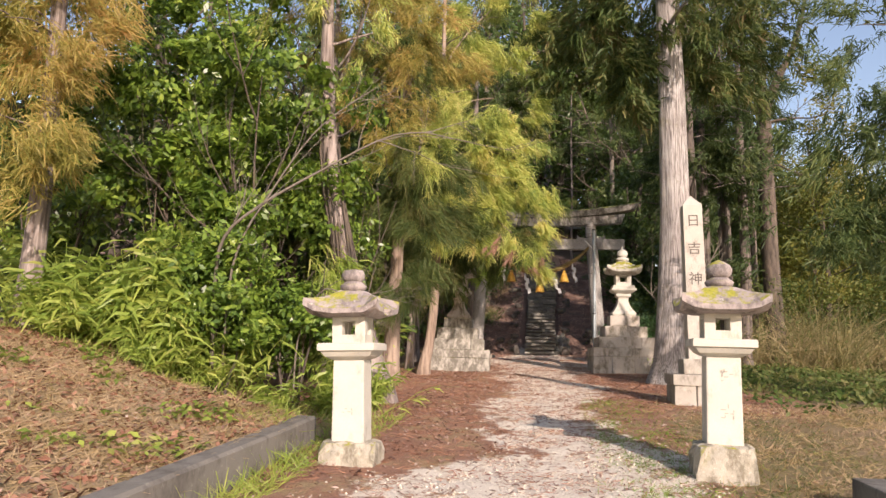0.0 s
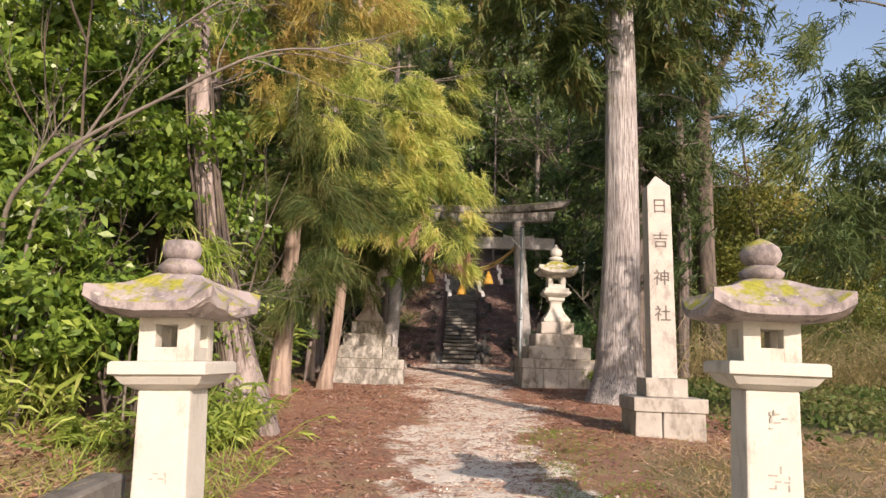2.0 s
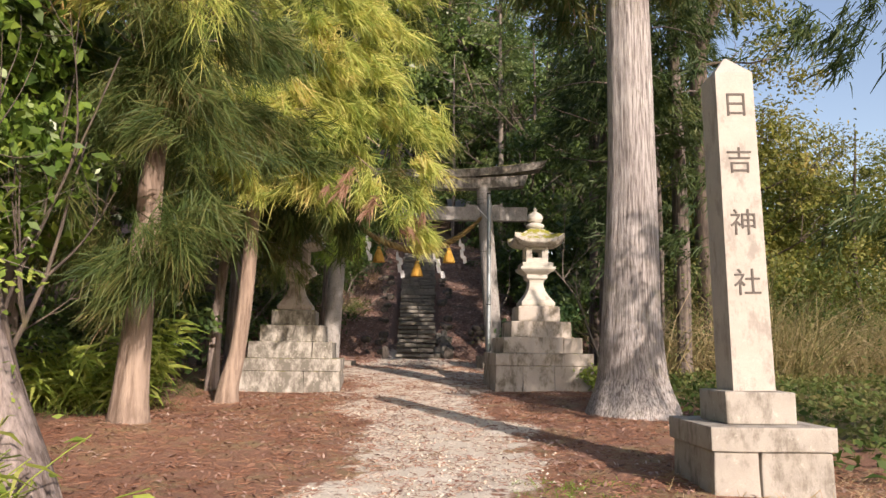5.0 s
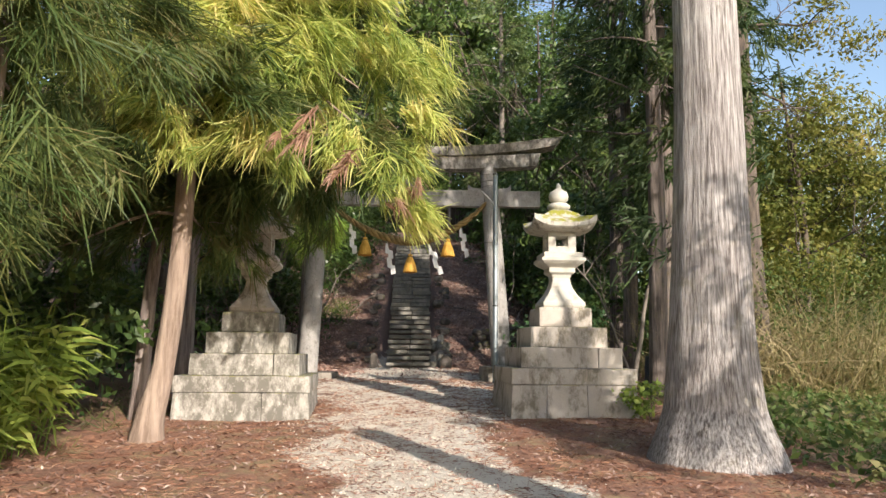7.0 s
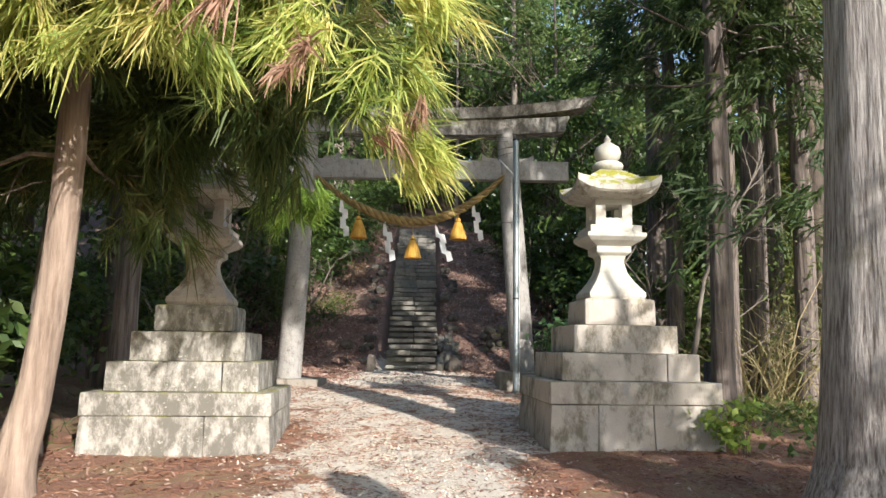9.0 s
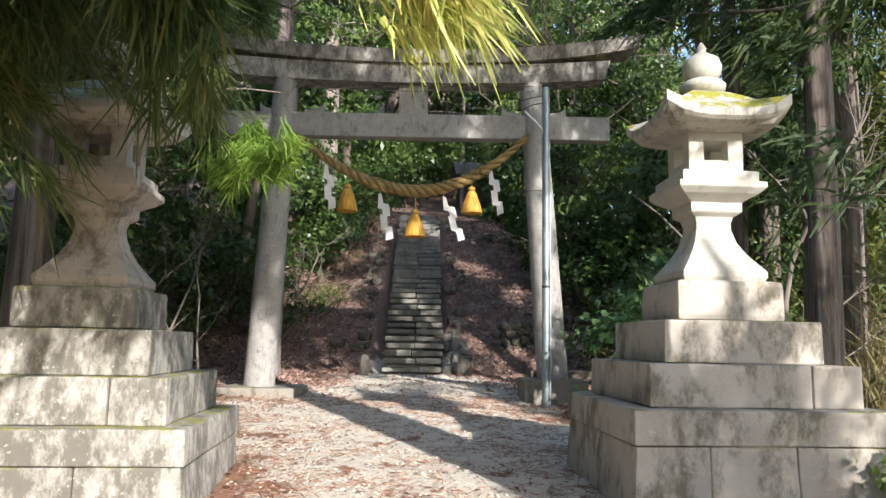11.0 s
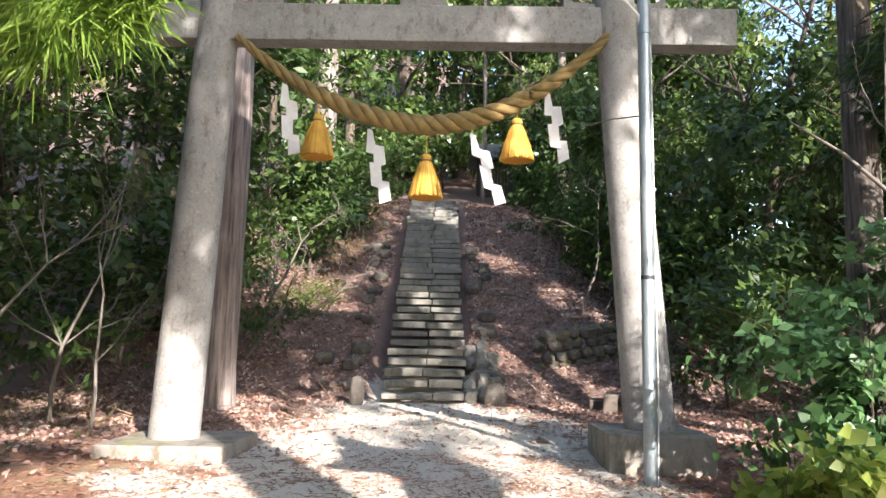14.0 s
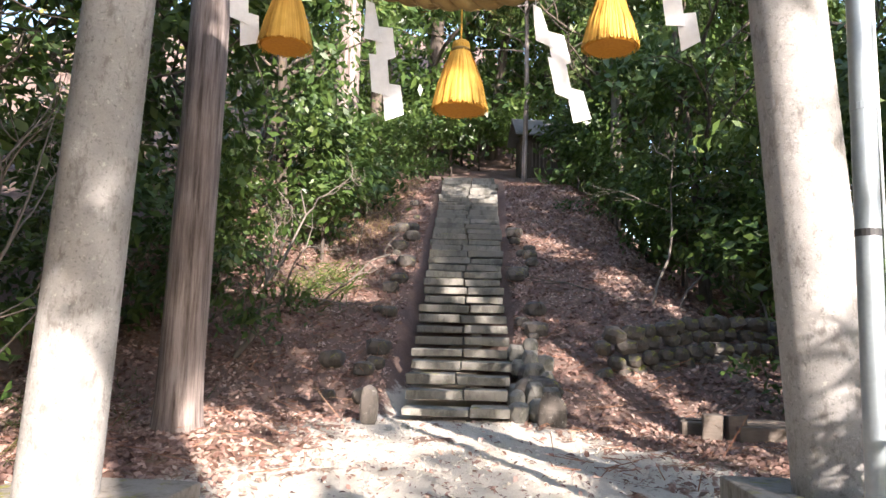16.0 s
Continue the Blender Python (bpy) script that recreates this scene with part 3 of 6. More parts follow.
def strokes(bm, cx, cz, s, y, rng, n=7):
    """A worn, unreadable carved sign: a few short bars."""
    for k in range(n):
        a, b = cx + rng.uniform(-s, s), cz + rng.uniform(-s, s)
        l, w = rng.uniform(0.3, 0.8) * s, 0.0045
        if k % 2:
            box(bm, a - l / 2, a + l / 2, y - 0.003, y + 0.003, b - w, b + w, 0)
        else:
            box(bm, a - w, a + w, y - 0.003, y + 0.003, b - l / 2, b + l / 2, 0)


def firebox(e, h, z0, z1, post, bz, tz, mat_, m=None):
    """Open square firebox: sill with four corner posts and a top band."""
    k = h - 0.003
    bm = bmesh.new()
    box(bm, -k, k, -k, k, z0, z0 + bz, 0.005)
    fb = part("firebox", bm, mat_, e, "pale square firebox with open windows", m=m)
    for sx in (-1, 1):
        for sy in (-1, 1):
            x0, x1 = sorted((sx * h, sx * (h - post)))
            y0, y1 = sorted((sy * h, sy * (h - post)))
            bm = bmesh.new()
            box(bm, x0, x1, y0, y1, z0, z1, 0.006)
            part("corner_post", bm, mat_, fb)
    bm = bmesh.new()
    box(bm, -k, k, -k, k, z1 - tz, z1, 0.005)
    part("top_band", bm, mat_, fb)


def path_lantern(x, y, z, zs, lean, turn, label, chipped):
    """Tall square-post lantern: base stone, post, platform, firebox, roof, jewel."""
    e = empty("stone_lantern", pose(x, y, z, 0, 0, turn), label, "stone lantern", "pair of post lanterns at the path")
    up = pose(0, 0, 0, 0, lean, 0)
    b, p0, p1, f0, f1, r1, u1, top = zs
    bm = bmesh.new()
    rb = np.random.RandomState(int(x * 10) + 50)
    rings = []
    for k, (h, zz) in enumerate(((0.30, -0.12), (0.295, 0.0), (0.285, b * 0.6), (0.265, b * 0.95), (0.2, b))):
        rings.append([(px + rb.normal() * 0.014, py + rb.normal() * 0.014, pz + rb.normal() * 0.008) for px, py, pz in square_ring(h, zz, 6, 0, 3, 0.10)])
    loft(bm, rings)
    part("base_stone", bm, M_BASE, e, "rough-hewn lichened base stone")
    bm = bmesh.new()
    worn_block(bm, -0.168, 0.168, -0.168, 0.168, b - 0.02, p0, 0.018, 0.008, 4, 0.003)
    post = part("post", bm, M_PALE, e, "", m=up)
    bm = bmesh.new()
    if chipped:
        strokes(bm, 0.0, b + 0.28, 0.05, -0.166, rb, 6)
    else:
        strokes(bm, 0.02, p0 - 0.18, 0.06, -0.166, rb, 8)
        strokes(bm, 0.02, p0 - 0.52, 0.07, -0.166, rb, 9)
    tagged(part("carved_marks", bm, M_WORN, post, "worn carved marks"), kind="stuff")
    bm = bmesh.new()
    loft(bm, [square_ring(0.17, p0, 6, 0, 3, 0.02), square_ring(0.235, p0 + 0.035, 6, 0, 3, 0.02), square_ring(0.265, p0 + 0.075, 6, 0, 3, 0.02), square_ring(0.27, p0 + 0.085, 6, 0, 3, 0.02), square_ring(0.298, p0 + 0.095, 6, 0, 3, 0.02), square_ring(0.298, p1 - 0.012, 6, 0, 3, 0.02), square_ring(0.285, p1, 6, 0, 3, 0.02)])
    part("platform", bm, M_PALE, e, "", m=up)
    firebox(e, 0.172, p1, f1 + 0.02, 0.105, 0.085, 0.06, M_PALE, up)
    bm = bmesh.new()
    eave = 0.405
    rr = [square_ring(eave * 0.6, f1 + 0.005, 8), square_ring(eave - 0.03, f1 + 0.02, 8, 0.07, 4), square_ring(eave, f1 + 0.035, 8, 0.08, 4), square_ring(eave, f1 + 0.085, 8, 0.10, 4), square_ring(eave * 0.86, f1 + 0.125, 8, 0.07, 4), square_ring(eave * 0.60, f1 + 0.20, 8, 0.02, 4), square_ring(eave * 0.36, r1 - 0.01, 8, 0, 3, 0.1), square_ring(eave * 0.26, r1, 8, 0, 3, 0.15)]
    if chipped:
        rr = [[(px * (0.86 if px > 0.25 and py < -0.1 else 1) + rb.normal() * 0.005, py + rb.normal() * 0.005, pz + rb.normal() * 0.005) for px, py, pz in r] for r in rr]
    loft(bm, rr)
    part("roof", bm, M_CAP, e, "weathered grey roof with ochre moss", m=up)
    bm = bmesh.new()
    h = u1 - r1
    lathe(bm, [(0.10, r1 - 0.01), (0.135, r1 + 0.25 * h), (0.14, r1 + 0.55 * h), (0.10, u1 - 0.01), (0.09, u1)], 20)
    part("jewel_seat", bm, M_CAP, e, "", True, up)
    bm = bmesh.new()
    h = top - u1
    prof = [(0.08, u1 - 0.01), (0.118, u1 + 0.2 * h), (0.128, u1 + 0.45 * h), (0.11, u1 + 0.68 * h), (0.065, u1 + 0.86 * h), (0.012, top)]
    if chipped:
        prof = [(0.08, u1 - 0.01), (0.115, u1 + 0.2 * h), (0.122, u1 + 0.55 * h), (0.105, u1 + 0.9 * h), (0.03, top)]
    lathe(bm, prof, 20)
    part("jewel", bm, M_CAP, e, "rounded jewel finial", True, up)
    return e


path_lantern(-2.10, 7.57, 0.31, (0.25, 1.06, 1.23, 1.23, 1.49, 1.77, 1.87, 2.0), -1.8, 1, "pale granite post lantern with chipped mossy roof on rough base", True)
path_lantern(1.545, 7.79, 0.39, (0.27, 1.10, 1.27, 1.27, 1.51, 1.79, 1.88, 2.06), 0.3, -2, "pale granite post lantern with carved post on rough base", False)

# name pillar
pil = empty("name_pillar", pose(2.285, 13.45, 0.68, 0, 0, 1), "tall pale granite shrine name pillar on a stepped plinth", "stone pillar")
bm = bmesh.new()
worn_block(bm, -0.465, -0.105, -0.465, 0.465, -0.12, 0.335, 0.015, 0.01)
worn_block(bm, -0.1, 0.465, -0.465, 0.465, -0.12, 0.335, 0.015, 0.01)
part("base_block", bm, M_PLINTH, pil, "pale jointed base course")
bm = bmesh.new()
worn_block(bm, -0.485, 0.485, -0.485, 0.485, 0.338, 0.52, 0.012)
part("plinth_slab", bm, M_PLINTH, pil)
bm = bmesh.new()
worn_block(bm, -0.28, 0.28, -0.28, 0.28, 0.522, 0.775, 0.015)
part("upper_plinth", bm, M_PLINTH, pil)
bm = bmesh.new()
lo_, hi_ = 0.777, 3.46
loft(bm, [square_ring(0.172, lo_, 4), square_ring(0.166, 2.1, 4), square_ring(0.160, hi_, 4), square_ring(0.012, 3.64, 4)])
shaft = part("shaft", bm, M_PILLAR, pil, "tapering shaft with pointed top", False, pose(0.018, 0, 0, 0, -1.2, 0))
for k, ch in enumerate("日吉神社"):
    me = text_mesh(ch, 0.235)
    me.materials.append(M_LETTER_SHADE)
    put("carved_character", me, shaft, "carved character", pose(0.0, -0.1665 + 0.0015 * k * -1 + 0.002 * (3 - k) * 0.5, (3.16, 2.67, 2.14, 1.64)[k], 90, 0, 0))


def tier_lantern(m, top, label, mats, low):
    """Lantern on a four-step pedestal. top: heights of the courses above the foot."""
    mp, ms, mr = mats
    e = empty("pedestal_lantern", m, label, "stone lantern", "pair of pedestal lanterns before the gate")
    z0, z1, z2, z3, z4, z5 = top
    cuts = (-0.93, -0.42, 0.18, 0.93) if low > 0.7 else (-0.93, 0.28, 0.93)
    for a, b in zip(cuts, cuts[1:]):
        bm = bmesh.new()
        worn_block(bm, a + 0.003, b - 0.003, -0.93, 0.93, low, z1 - 0.004, 0.012, 0.0, 3, 0.008)
        for v in bm.verts:
            k = 1 + 0.045 * (z1 - v.co.z) / (z1 - z0 + 0.2)
            v.co.x *= k
            v.co.y *= k
        part("base_stone", bm, mp, e, "granite base stone")
    for nm, h, a, b in (("base_slab", 0.945, z1, z2), ("step_block", 0.775, z2, z3), ("step_block", 0.60, z3, z4), ("step_block", 0.425, z4, z5)):
        bm = bmesh.new()
        if h == 0.775:
            worn_block(bm, -h, 0.40, -h, h, a, b - 0.003, 0.014, 0.004)
            worn_block(bm, 0.406, h, -h, h, a, b - 0.003, 0.014, 0.004)
        else:
            worn_block(bm, -h, h, -h, h, a, b - 0.003, 0.045 if h < 0.5 else 0.014, 0.004)
        part(nm, bm, mp, e)
    s = z5
    bm = bmesh.new()
    loft(bm, [square_ring(h, s + z, 6, 0, 3, r) for h, z, r in ((0.33, 0, 0.03), (0.345, 0.03, 0.03), (0.345, 0.075, 0.03), (0.315, 0.12, 0.05), (0.24, 0.22, 0.06), (0.185, 0.32, 0.07), (0.155, 0.42, 0.07), (0.15, 0.48, 0.06), (0.165, 0.53, 0.05), (0.205, 0.56, 0.03), (0.215, 0.575, 0.03), (0.215, 0.64, 0.03))])
    part("stem", bm, ms, e, "waisted stem flaring to its foot")
    bm = bmesh.new()
    loft(bm, [square_ring(h, s + z, 6, 0, 3, 0.02) for h, z in ((0.21, 0.64), (0.25, 0.665), (0.31, 0.70), (0.355, 0.74), (0.36, 0.75), (0.36, 0.79), (0.315, 0.80), (0.315, 0.875), (0.30, 0.885))])
    part("platform", bm, ms, e)
    firebox(e, 0.225, s + 0.885, s + 1.24, 0.125, 0.10, 0.09, ms)
    bm = bmesh.new()
    ev = 0.50
    loft(bm, [square_ring(h, s + z, 8, l, 3.5) for h, z, l in ((0.24, 1.215, 0), (0.40, 1.225, 0.03), (ev - 0.03, 1.25, 0.09), (ev, 1.275, 0.11), (ev, 1.335, 0.13), (ev * 0.84, 1.395, 0.07), (ev * 0.62, 1.46, 0.02), (ev * 0.42, 1.55, 0), (ev * 0.26, 1.60, 0))])
    part("roof", bm, mr, e, "curved roof with upturned corners and yellow moss")
    bm = bmesh.new()
    lathe(bm, [(0.11, s + 1.59), (0.185, s + 1.64), (0.19, s + 1.68), (0.15, s + 1.715), (0.10, s + 1.73)], 20)
    part("jewel_seat", bm, ms, e, "", True)
    bm = bmesh.new()
    lathe(bm, [(0.09, s + 1.72), (0.15, s + 1.77), (0.165, s + 1.84), (0.14, s + 1.91), (0.07, s + 1.955), (0.035, s + 1.985), (0.045, s + 2.01), (0.008, s + 2.07)], 20)
    part("jewel", bm, ms, e, "jewel finial with small tip", True)
    return e


tier_lantern(pose(1.70, 22.27, 0, 0, 0, 3.5), (1.0, 1.47, 1.71, 2.015, 2.33, 2.645), "pale stone lantern with mossy roof on stepped granite pedestal", (M_PED, M_PALE, M_MOSSROOF), 0.8)
tier_lantern(pose(-3.10, 21.85, 0, 0, 0, 5), (0.86, 1.33, 1.56, 1.87, 2.185, 2.485), "lichened stone lantern half hidden by cedar on stepped pedestal", (M_PEDL, M_PED, M_MOSSROOF), 0.6)

# torii gate
TX, TY = -0.98, 27.85
tor = empty("torii_gate", pose(TX, TY, 1.30), "grey stone torii gate with curved stained top lintel", "torii gate")
for s in (-1, 1):
    fz = 0.10 if s < 0 else 0.28
    bm = bmesh.new()
    x0, x1, fw = (-2.80, -1.64, 0.60) if s < 0 else (1.77, 2.72, 0.54)
    worn_block(bm, x0, x1, -fw, fw, -0.2, fz + 0.02, 0.02)
    part("foot_block", bm, M_FOOT, tor, "low square foot block")
    n = 28
    foot, lean = (2.30, 0.22) if s < 0 else (2.27, 0.34)
    pts = [(s * (foot - lean * k / 15), 0, fz + (5.1 - fz) * k / 15) for k in range(16)]
    V, F = tube_arrays(pts, [0.242 - 0.042 * k / 15 for k in range(16)], n)
    put("column", mesh_arrays("column", V, F, M_TORII, True), tor, "round tapering concrete column")
bm = bmesh.new()
worn_block(bm, -3.18, 3.18, -0.12, 0.12, 4.10, 4.49, 0.012, 0, 6, 0.004)
part("tie_beam", bm, M_TORII, tor, "plain straight tie beam")
for s in (-1, 1):
    for d in (-1, 1):
        bm = bmesh.new()
        c = s * 1.96 + d * 0.36
        o = [(-0.16 * d, 0), (0.16 * d, 0), (0.16 * d, 0.16), (0.06 * d, 0.08), (-0.16 * d, 0.06)]
        loft(bm, [[(c + a, y, 4.485 + b) for a, b in o] for y in (-0.07, 0.07)])
        part("wedge", bm, M_TORII, tor, "horned stone wedge")
bm = bmesh.new()
worn_block(bm, -0.235, 0.235, -0.07, 0.07, 4.48, 5.03, 0.01, 0, 3, 0.003)
part("centre_strut", bm, M_TORII, tor, "pale square strut under the lintel")


def curved_beam(half, z0, z1, rise, ya, yb, skew, peak=0.0):
    bm = bmesh.new()
    rings = []
    for k in range(33):
        u = -1 + 2 * k / 32
        r = rise * abs(u) ** 2.4
        xs = u * half
        sk = skew * u ** 9
        rings.append([(xs, -ya, z0 + r), (xs, ya, z0 + r), (xs + sk, yb, z1 + r * 1.05), (xs + sk, 0, z1 + peak + r * 1.05), (xs + sk, -yb, z1 + r * 1.05)])
    loft(bm, rings)
    return bm


part("lintel", curved_beam(3.09, 4.99, 5.30, 0.11, 0.19, 0.20, 0.10), M_LINTEL, tor, "streaked curved lintel")
part("cap_beam", curved_beam(3.55, 5.30, 5.50, 0.30, 0.27, 0.33, 0.18, 0.10), M_LINTEL, tor, "mossy curved cap beam")
for zz in (4.86, 4.95):
    V, F = tube_arrays([(x, -0.2, zz - 0.02 * math.cos(x)) for x in np.linspace(-1.9, 1.95, 12)], [0.006] * 12, 5)
    put("wire", mesh_arrays("wire", V, F, M_WIRE), tor, "thin wire below the lintel")

# sacred rope with its hangings
ROPE = [(-2.86, 27.72, 5.42), (-2.35, 27.70, 5.02), (-1.85, 27.69, 4.74), (-1.35, 27.69, 4.57), (-0.91, 27.69, 4.51), (-0.45, 27.69, 4.58), (0.05, 27.69, 4.79), (0.55, 27.70, 5.14), (0.98, 27.72, 5.56)]
RP = path_points(ROPE, 160)
tang = unit(np.gradient(RP, axis=0))
ra = unit(np.cross(tang, np.array([[0, 1.0, 0.0]])))
rb_ = np.cross(tang, ra)
thick = 0.028 + 0.062 * np.sin(np.linspace(0, np.pi, 160)) ** 0.8
rope = empty("sacred_rope", pose(0, 0, 0), "thick twisted straw rope slung between the gate columns", "rope")
for s in range(3):
    ph = 2 * np.pi * s / 3 + np.linspace(0, 2 * np.pi * 9.5, 160)
    pts = RP + (np.cos(ph)[:, None] * ra + np.sin(ph)[:, None] * rb_) * (thick * 0.58)[:, None]
    V, F = tube_arrays(pts, thick * 0.62, 10)
    put("strand", mesh_arrays("strand", V, F, M_ROPE, True), rope)
rs = np.random.RandomState(3)
kk = rs.randint(8, 152, 700)
P = RP[kk] + rs.normal(size=(700, 3)) * (thick[kk] * 0.75)[:, None]
V, F = strips(P, unit(tang[kk] + rs.normal(size=(700, 3)) * 0.6), np.full(700, 0.08), np.full(700, 0.004), np.tile([0, 0, -0.3], (700, 1)), rs)
tagged(put("loose_straw", mesh_arrays("loose_straw", V, F, M_ROPE), rope), kind="stuff")


def rope_z(x):
    return float(np.interp(x, RP[:, 0], RP[:, 2] - thick))


R0 = np.random.RandomState


def tassel(x, z0, z1, r):
    e = empty("straw_tassel", pose(x, 27.69, z1), "golden bell-shaped rice straw tassel hanging from the rope", "tassel", "straw tassels on the rope")
    h = z0 - z1
    bm = bmesh.new()
    n = 56
    prof = [(0.035, h), (0.05, h * 0.97), (0.055, h * 0.90), (0.046, h * 0.85), (0.06, h * 0.80), (0.085, h * 0.62), (r * 0.80, h * 0.32), (r * 0.97, h * 0.06), (r, 0.0), (r * 0.9, 0.012)]
    loft(bm, [[((1 + 0.035 * math.sin(i * 2.4) * (k > 2)) * q * math.cos(2 * math.pi * i / n), (1 + 0.035 * math.sin(i * 2.4) * (k > 2)) * q * math.sin(2 * math.pi * i / n), z) for i in range(n)] for k, (q, z) in enumerate(prof)])
    part("skirt", bm, M_STRAW, e, "combed golden straw skirt", True)
    bm = bmesh.new()
    lathe(bm, [(r * 0.96, -0.004), (r * 0.9, -0.016), (r * 0.5, -0.012), (0.01, -0.008)], 40)
    part("cut_end", bm, M_STRAWCUT, e, "orange cut straw ends")
    rt = R0(int(abs(x) * 100))
    a = rt.uniform(0, 6.28, 220)
    V, F = [], []
    rows = []
    for q, zz in ((0.058, h * 0.80), (0.092, h * 0.60), (r * 0.84, h * 0.30), (r * 1.03, -0.012)):
        j = 1.02 + rt.uniform(0, 0.05, 220)
        for w_ in (-1, 1):
            aa = a + w_ * 0.0035 / q
            rows.append(np.stack([q * j * np.cos(aa), q * j * np.sin(aa), np.full(220, zz) + rt.normal(size=220) * 0.006], -1))
    V = np.stack(rows, 1).reshape(-1, 3)
    F = ((np.arange(220) * 8)[:, None, None] + np.array([[0, 1, 3, 2], [2, 3, 5, 4], [4, 5, 7, 6]])[None]).reshape(-1, 4)
    tagged(put("straw_fringe", mesh_arrays("straw_fringe", V, F, M_STALK), e), kind="stuff")
    top = rope_z(x) + 0.03 - z1
    V, F = tube_arrays([(0, 0, h - 0.01), (0, 0, (h + top) / 2), (0, 0, top)], [0.006] * 3, 6)
    put("cord", mesh_arrays("cord", V, F, M_STRAW), e)
    lathe_b = bmesh.new()
    lathe(lathe_b, [(0.05, h * 0.83), (0.057, h * 0.845), (0.057, h * 0.865), (0.05, h * 0.88)], 24)
    part("binding", lathe_b, M_ROPE, e)


tassel(-1.985, 4.60, 4.18, 0.158)
tassel(-0.905, 4.21, 3.79, 0.158)
tassel(-0.015, 4.59, 4.18, 0.158)


def streamer(x, z0, z1, lean, turn):
    """Zigzag paper streamer: four folded lightning-shaped sheets."""
    e = empty("paper_streamer", pose(x, 27.69, z0, 0, 0, turn), "white zigzag folded paper streamer hanging from the rope", "paper streamer", "paper streamers on the rope")
    h = z0 - z1
    w, th = 0.115, 0.003
    q = h / 4.4
    for k in range(4):
        bm = bmesh.new()
        cx = lean * (k + 0.5) * 0.06 + (0.03 if k % 2 else -0.025)
        zt = -k * q - (0.12 * q if k == 0 else 0) + 0.02
        zb = zt - q * 1.32
        tilt = 0.05 if k % 2 else -0.02
        y0 = 0.012 * (k % 2) + 0.004 * k
        ww = w * (0.45 if k == 0 else 1)
        a = [(cx - ww / 2, zt), (cx + ww / 2, zt - 0.02), (cx + w / 2 + lean * 0.05, zb - 0.015 + tilt), (cx - w / 2 + lean * 0.05, zb)]
        loft(bm, [[(px, y0 + o + 0.03 * (zt - pz), pz) for px, pz in a] for o in (0, th)])
        part("paper_fold", bm, M_PAPER, e)
    V, F = tube_arrays([(0, 0, -0.01), (0, 0, 0.08), (0.0, 0, rope_z(x) + 0.04 - z0)], [0.004] * 3, 5)
    put("cord", mesh_arrays("cord", V, F, M_PAPER), e)


streamer(-2.32, 4.92, 4.16, 0.3, 20)
streamer(-1.46, 4.47, 3.68, 0.5, -5)
streamer(-0.46, 4.44, 3.70, 1.1, 15)
streamer(0.29, 4.88, 4.10, 0.5, -35)

# steel pole by the gate
pole = empty("steel_pole", pose(1.055, 26.95, 1.22), "galvanised steel pole with bracket beside the gate column", "pole")
PH = 4.80
V, F = tube_arrays([(-0.0, 0, -0.1), (0, 0, PH * 0.35), (0, 0, PH * 0.7), (0, 0, PH)], [0.056] * 4, 20)
put("tube", mesh_arrays("tube", V, F, M_STEEL, True), pole)
for z, mat_, r in ((PH - 0.02, M_BLACK, 0.062), (1.745, M_BLACK, 0.0585), (3.95, M_STEEL, 0.064), (3.3, M_STEEL, 0.0595), (0.55, M_STEEL, 0.059), (2.35, M_STEEL, 0.0585)):
    bm = bmesh.new()
    lathe(bm, [(r - 0.008, z - 0.02), (r, z - 0.016), (r, z + 0.016), (r - 0.008, z + 0.02)], 20)
    part("band", bm, mat_, pole)
V, F = tube_arrays([(-0.03, 0, 3.93), (-0.05, -0.02, 4.10), (-0.16, -0.03, 4.22), (-0.32, -0.03, 4.38)], [0.014, 0.016, 0.016, 0.014], 8)
put("bracket_arm", mesh_arrays("arm", V, F, M_ARM, True), pole, "white painted bracket arm")
for z, L in ((4.66, 0.42), (4.55, 0.34), (3.2, 0.5)):
    V, F = tube_arrays([(-L, 0.45, z), (-L * 0.5, 0.2, z + 0.01), (0, 0.05, z)], [0.007] * 3, 5)
    put("tie_wire", mesh_arrays("wire", V, F, M_WIRE), pole)
V, F = tube_arrays([(0.05, -0.04, 0.0), (0.065, -0.04, 0.7), (0.06, -0.04, 1.3), (0.058, 0, 3.9)], [0.007] * 4, 5)
put("cable", mesh_arrays("cable", V, F, M_ARM), pole, "pale cable run along the pole")

# stairs: each step of two stones
st = tagged(new("stairs"), "long worn stone staircase of paired slabs up the mound", "stairs", kind="structure")
rst = np.random.RandomState(11)
NS = 33
SY0, SZ0, SY1, SZ1 = 32.3, 1.44, 44.3, 6.97
for k in range(NS):
    y = SY0 + (SY1 - SY0) * k / NS
    z = SZ0 + (SZ1 - SZ0) * (k + 1) / NS
    f = k / NS
    xl = -1.71 - 0.38 * f
    xr = -0.41 - 0.13 * f
    xm = (xl + xr) / 2 + 0.05 + rst.normal() * 0.06
    for a, b in ((xl + rst.normal() * 0.02, xm - 0.008), (xm + 0.008, xr + rst.normal() * 0.025)):
        bm = bmesh.new()
        d = rst.normal() * 0.010
        box(bm, a, b, y + rst.normal() * 0.03, y + 0.46, z - 0.118, z + d, 0.02, 0.010)
        part("step_slab", bm, M_STEP, st)


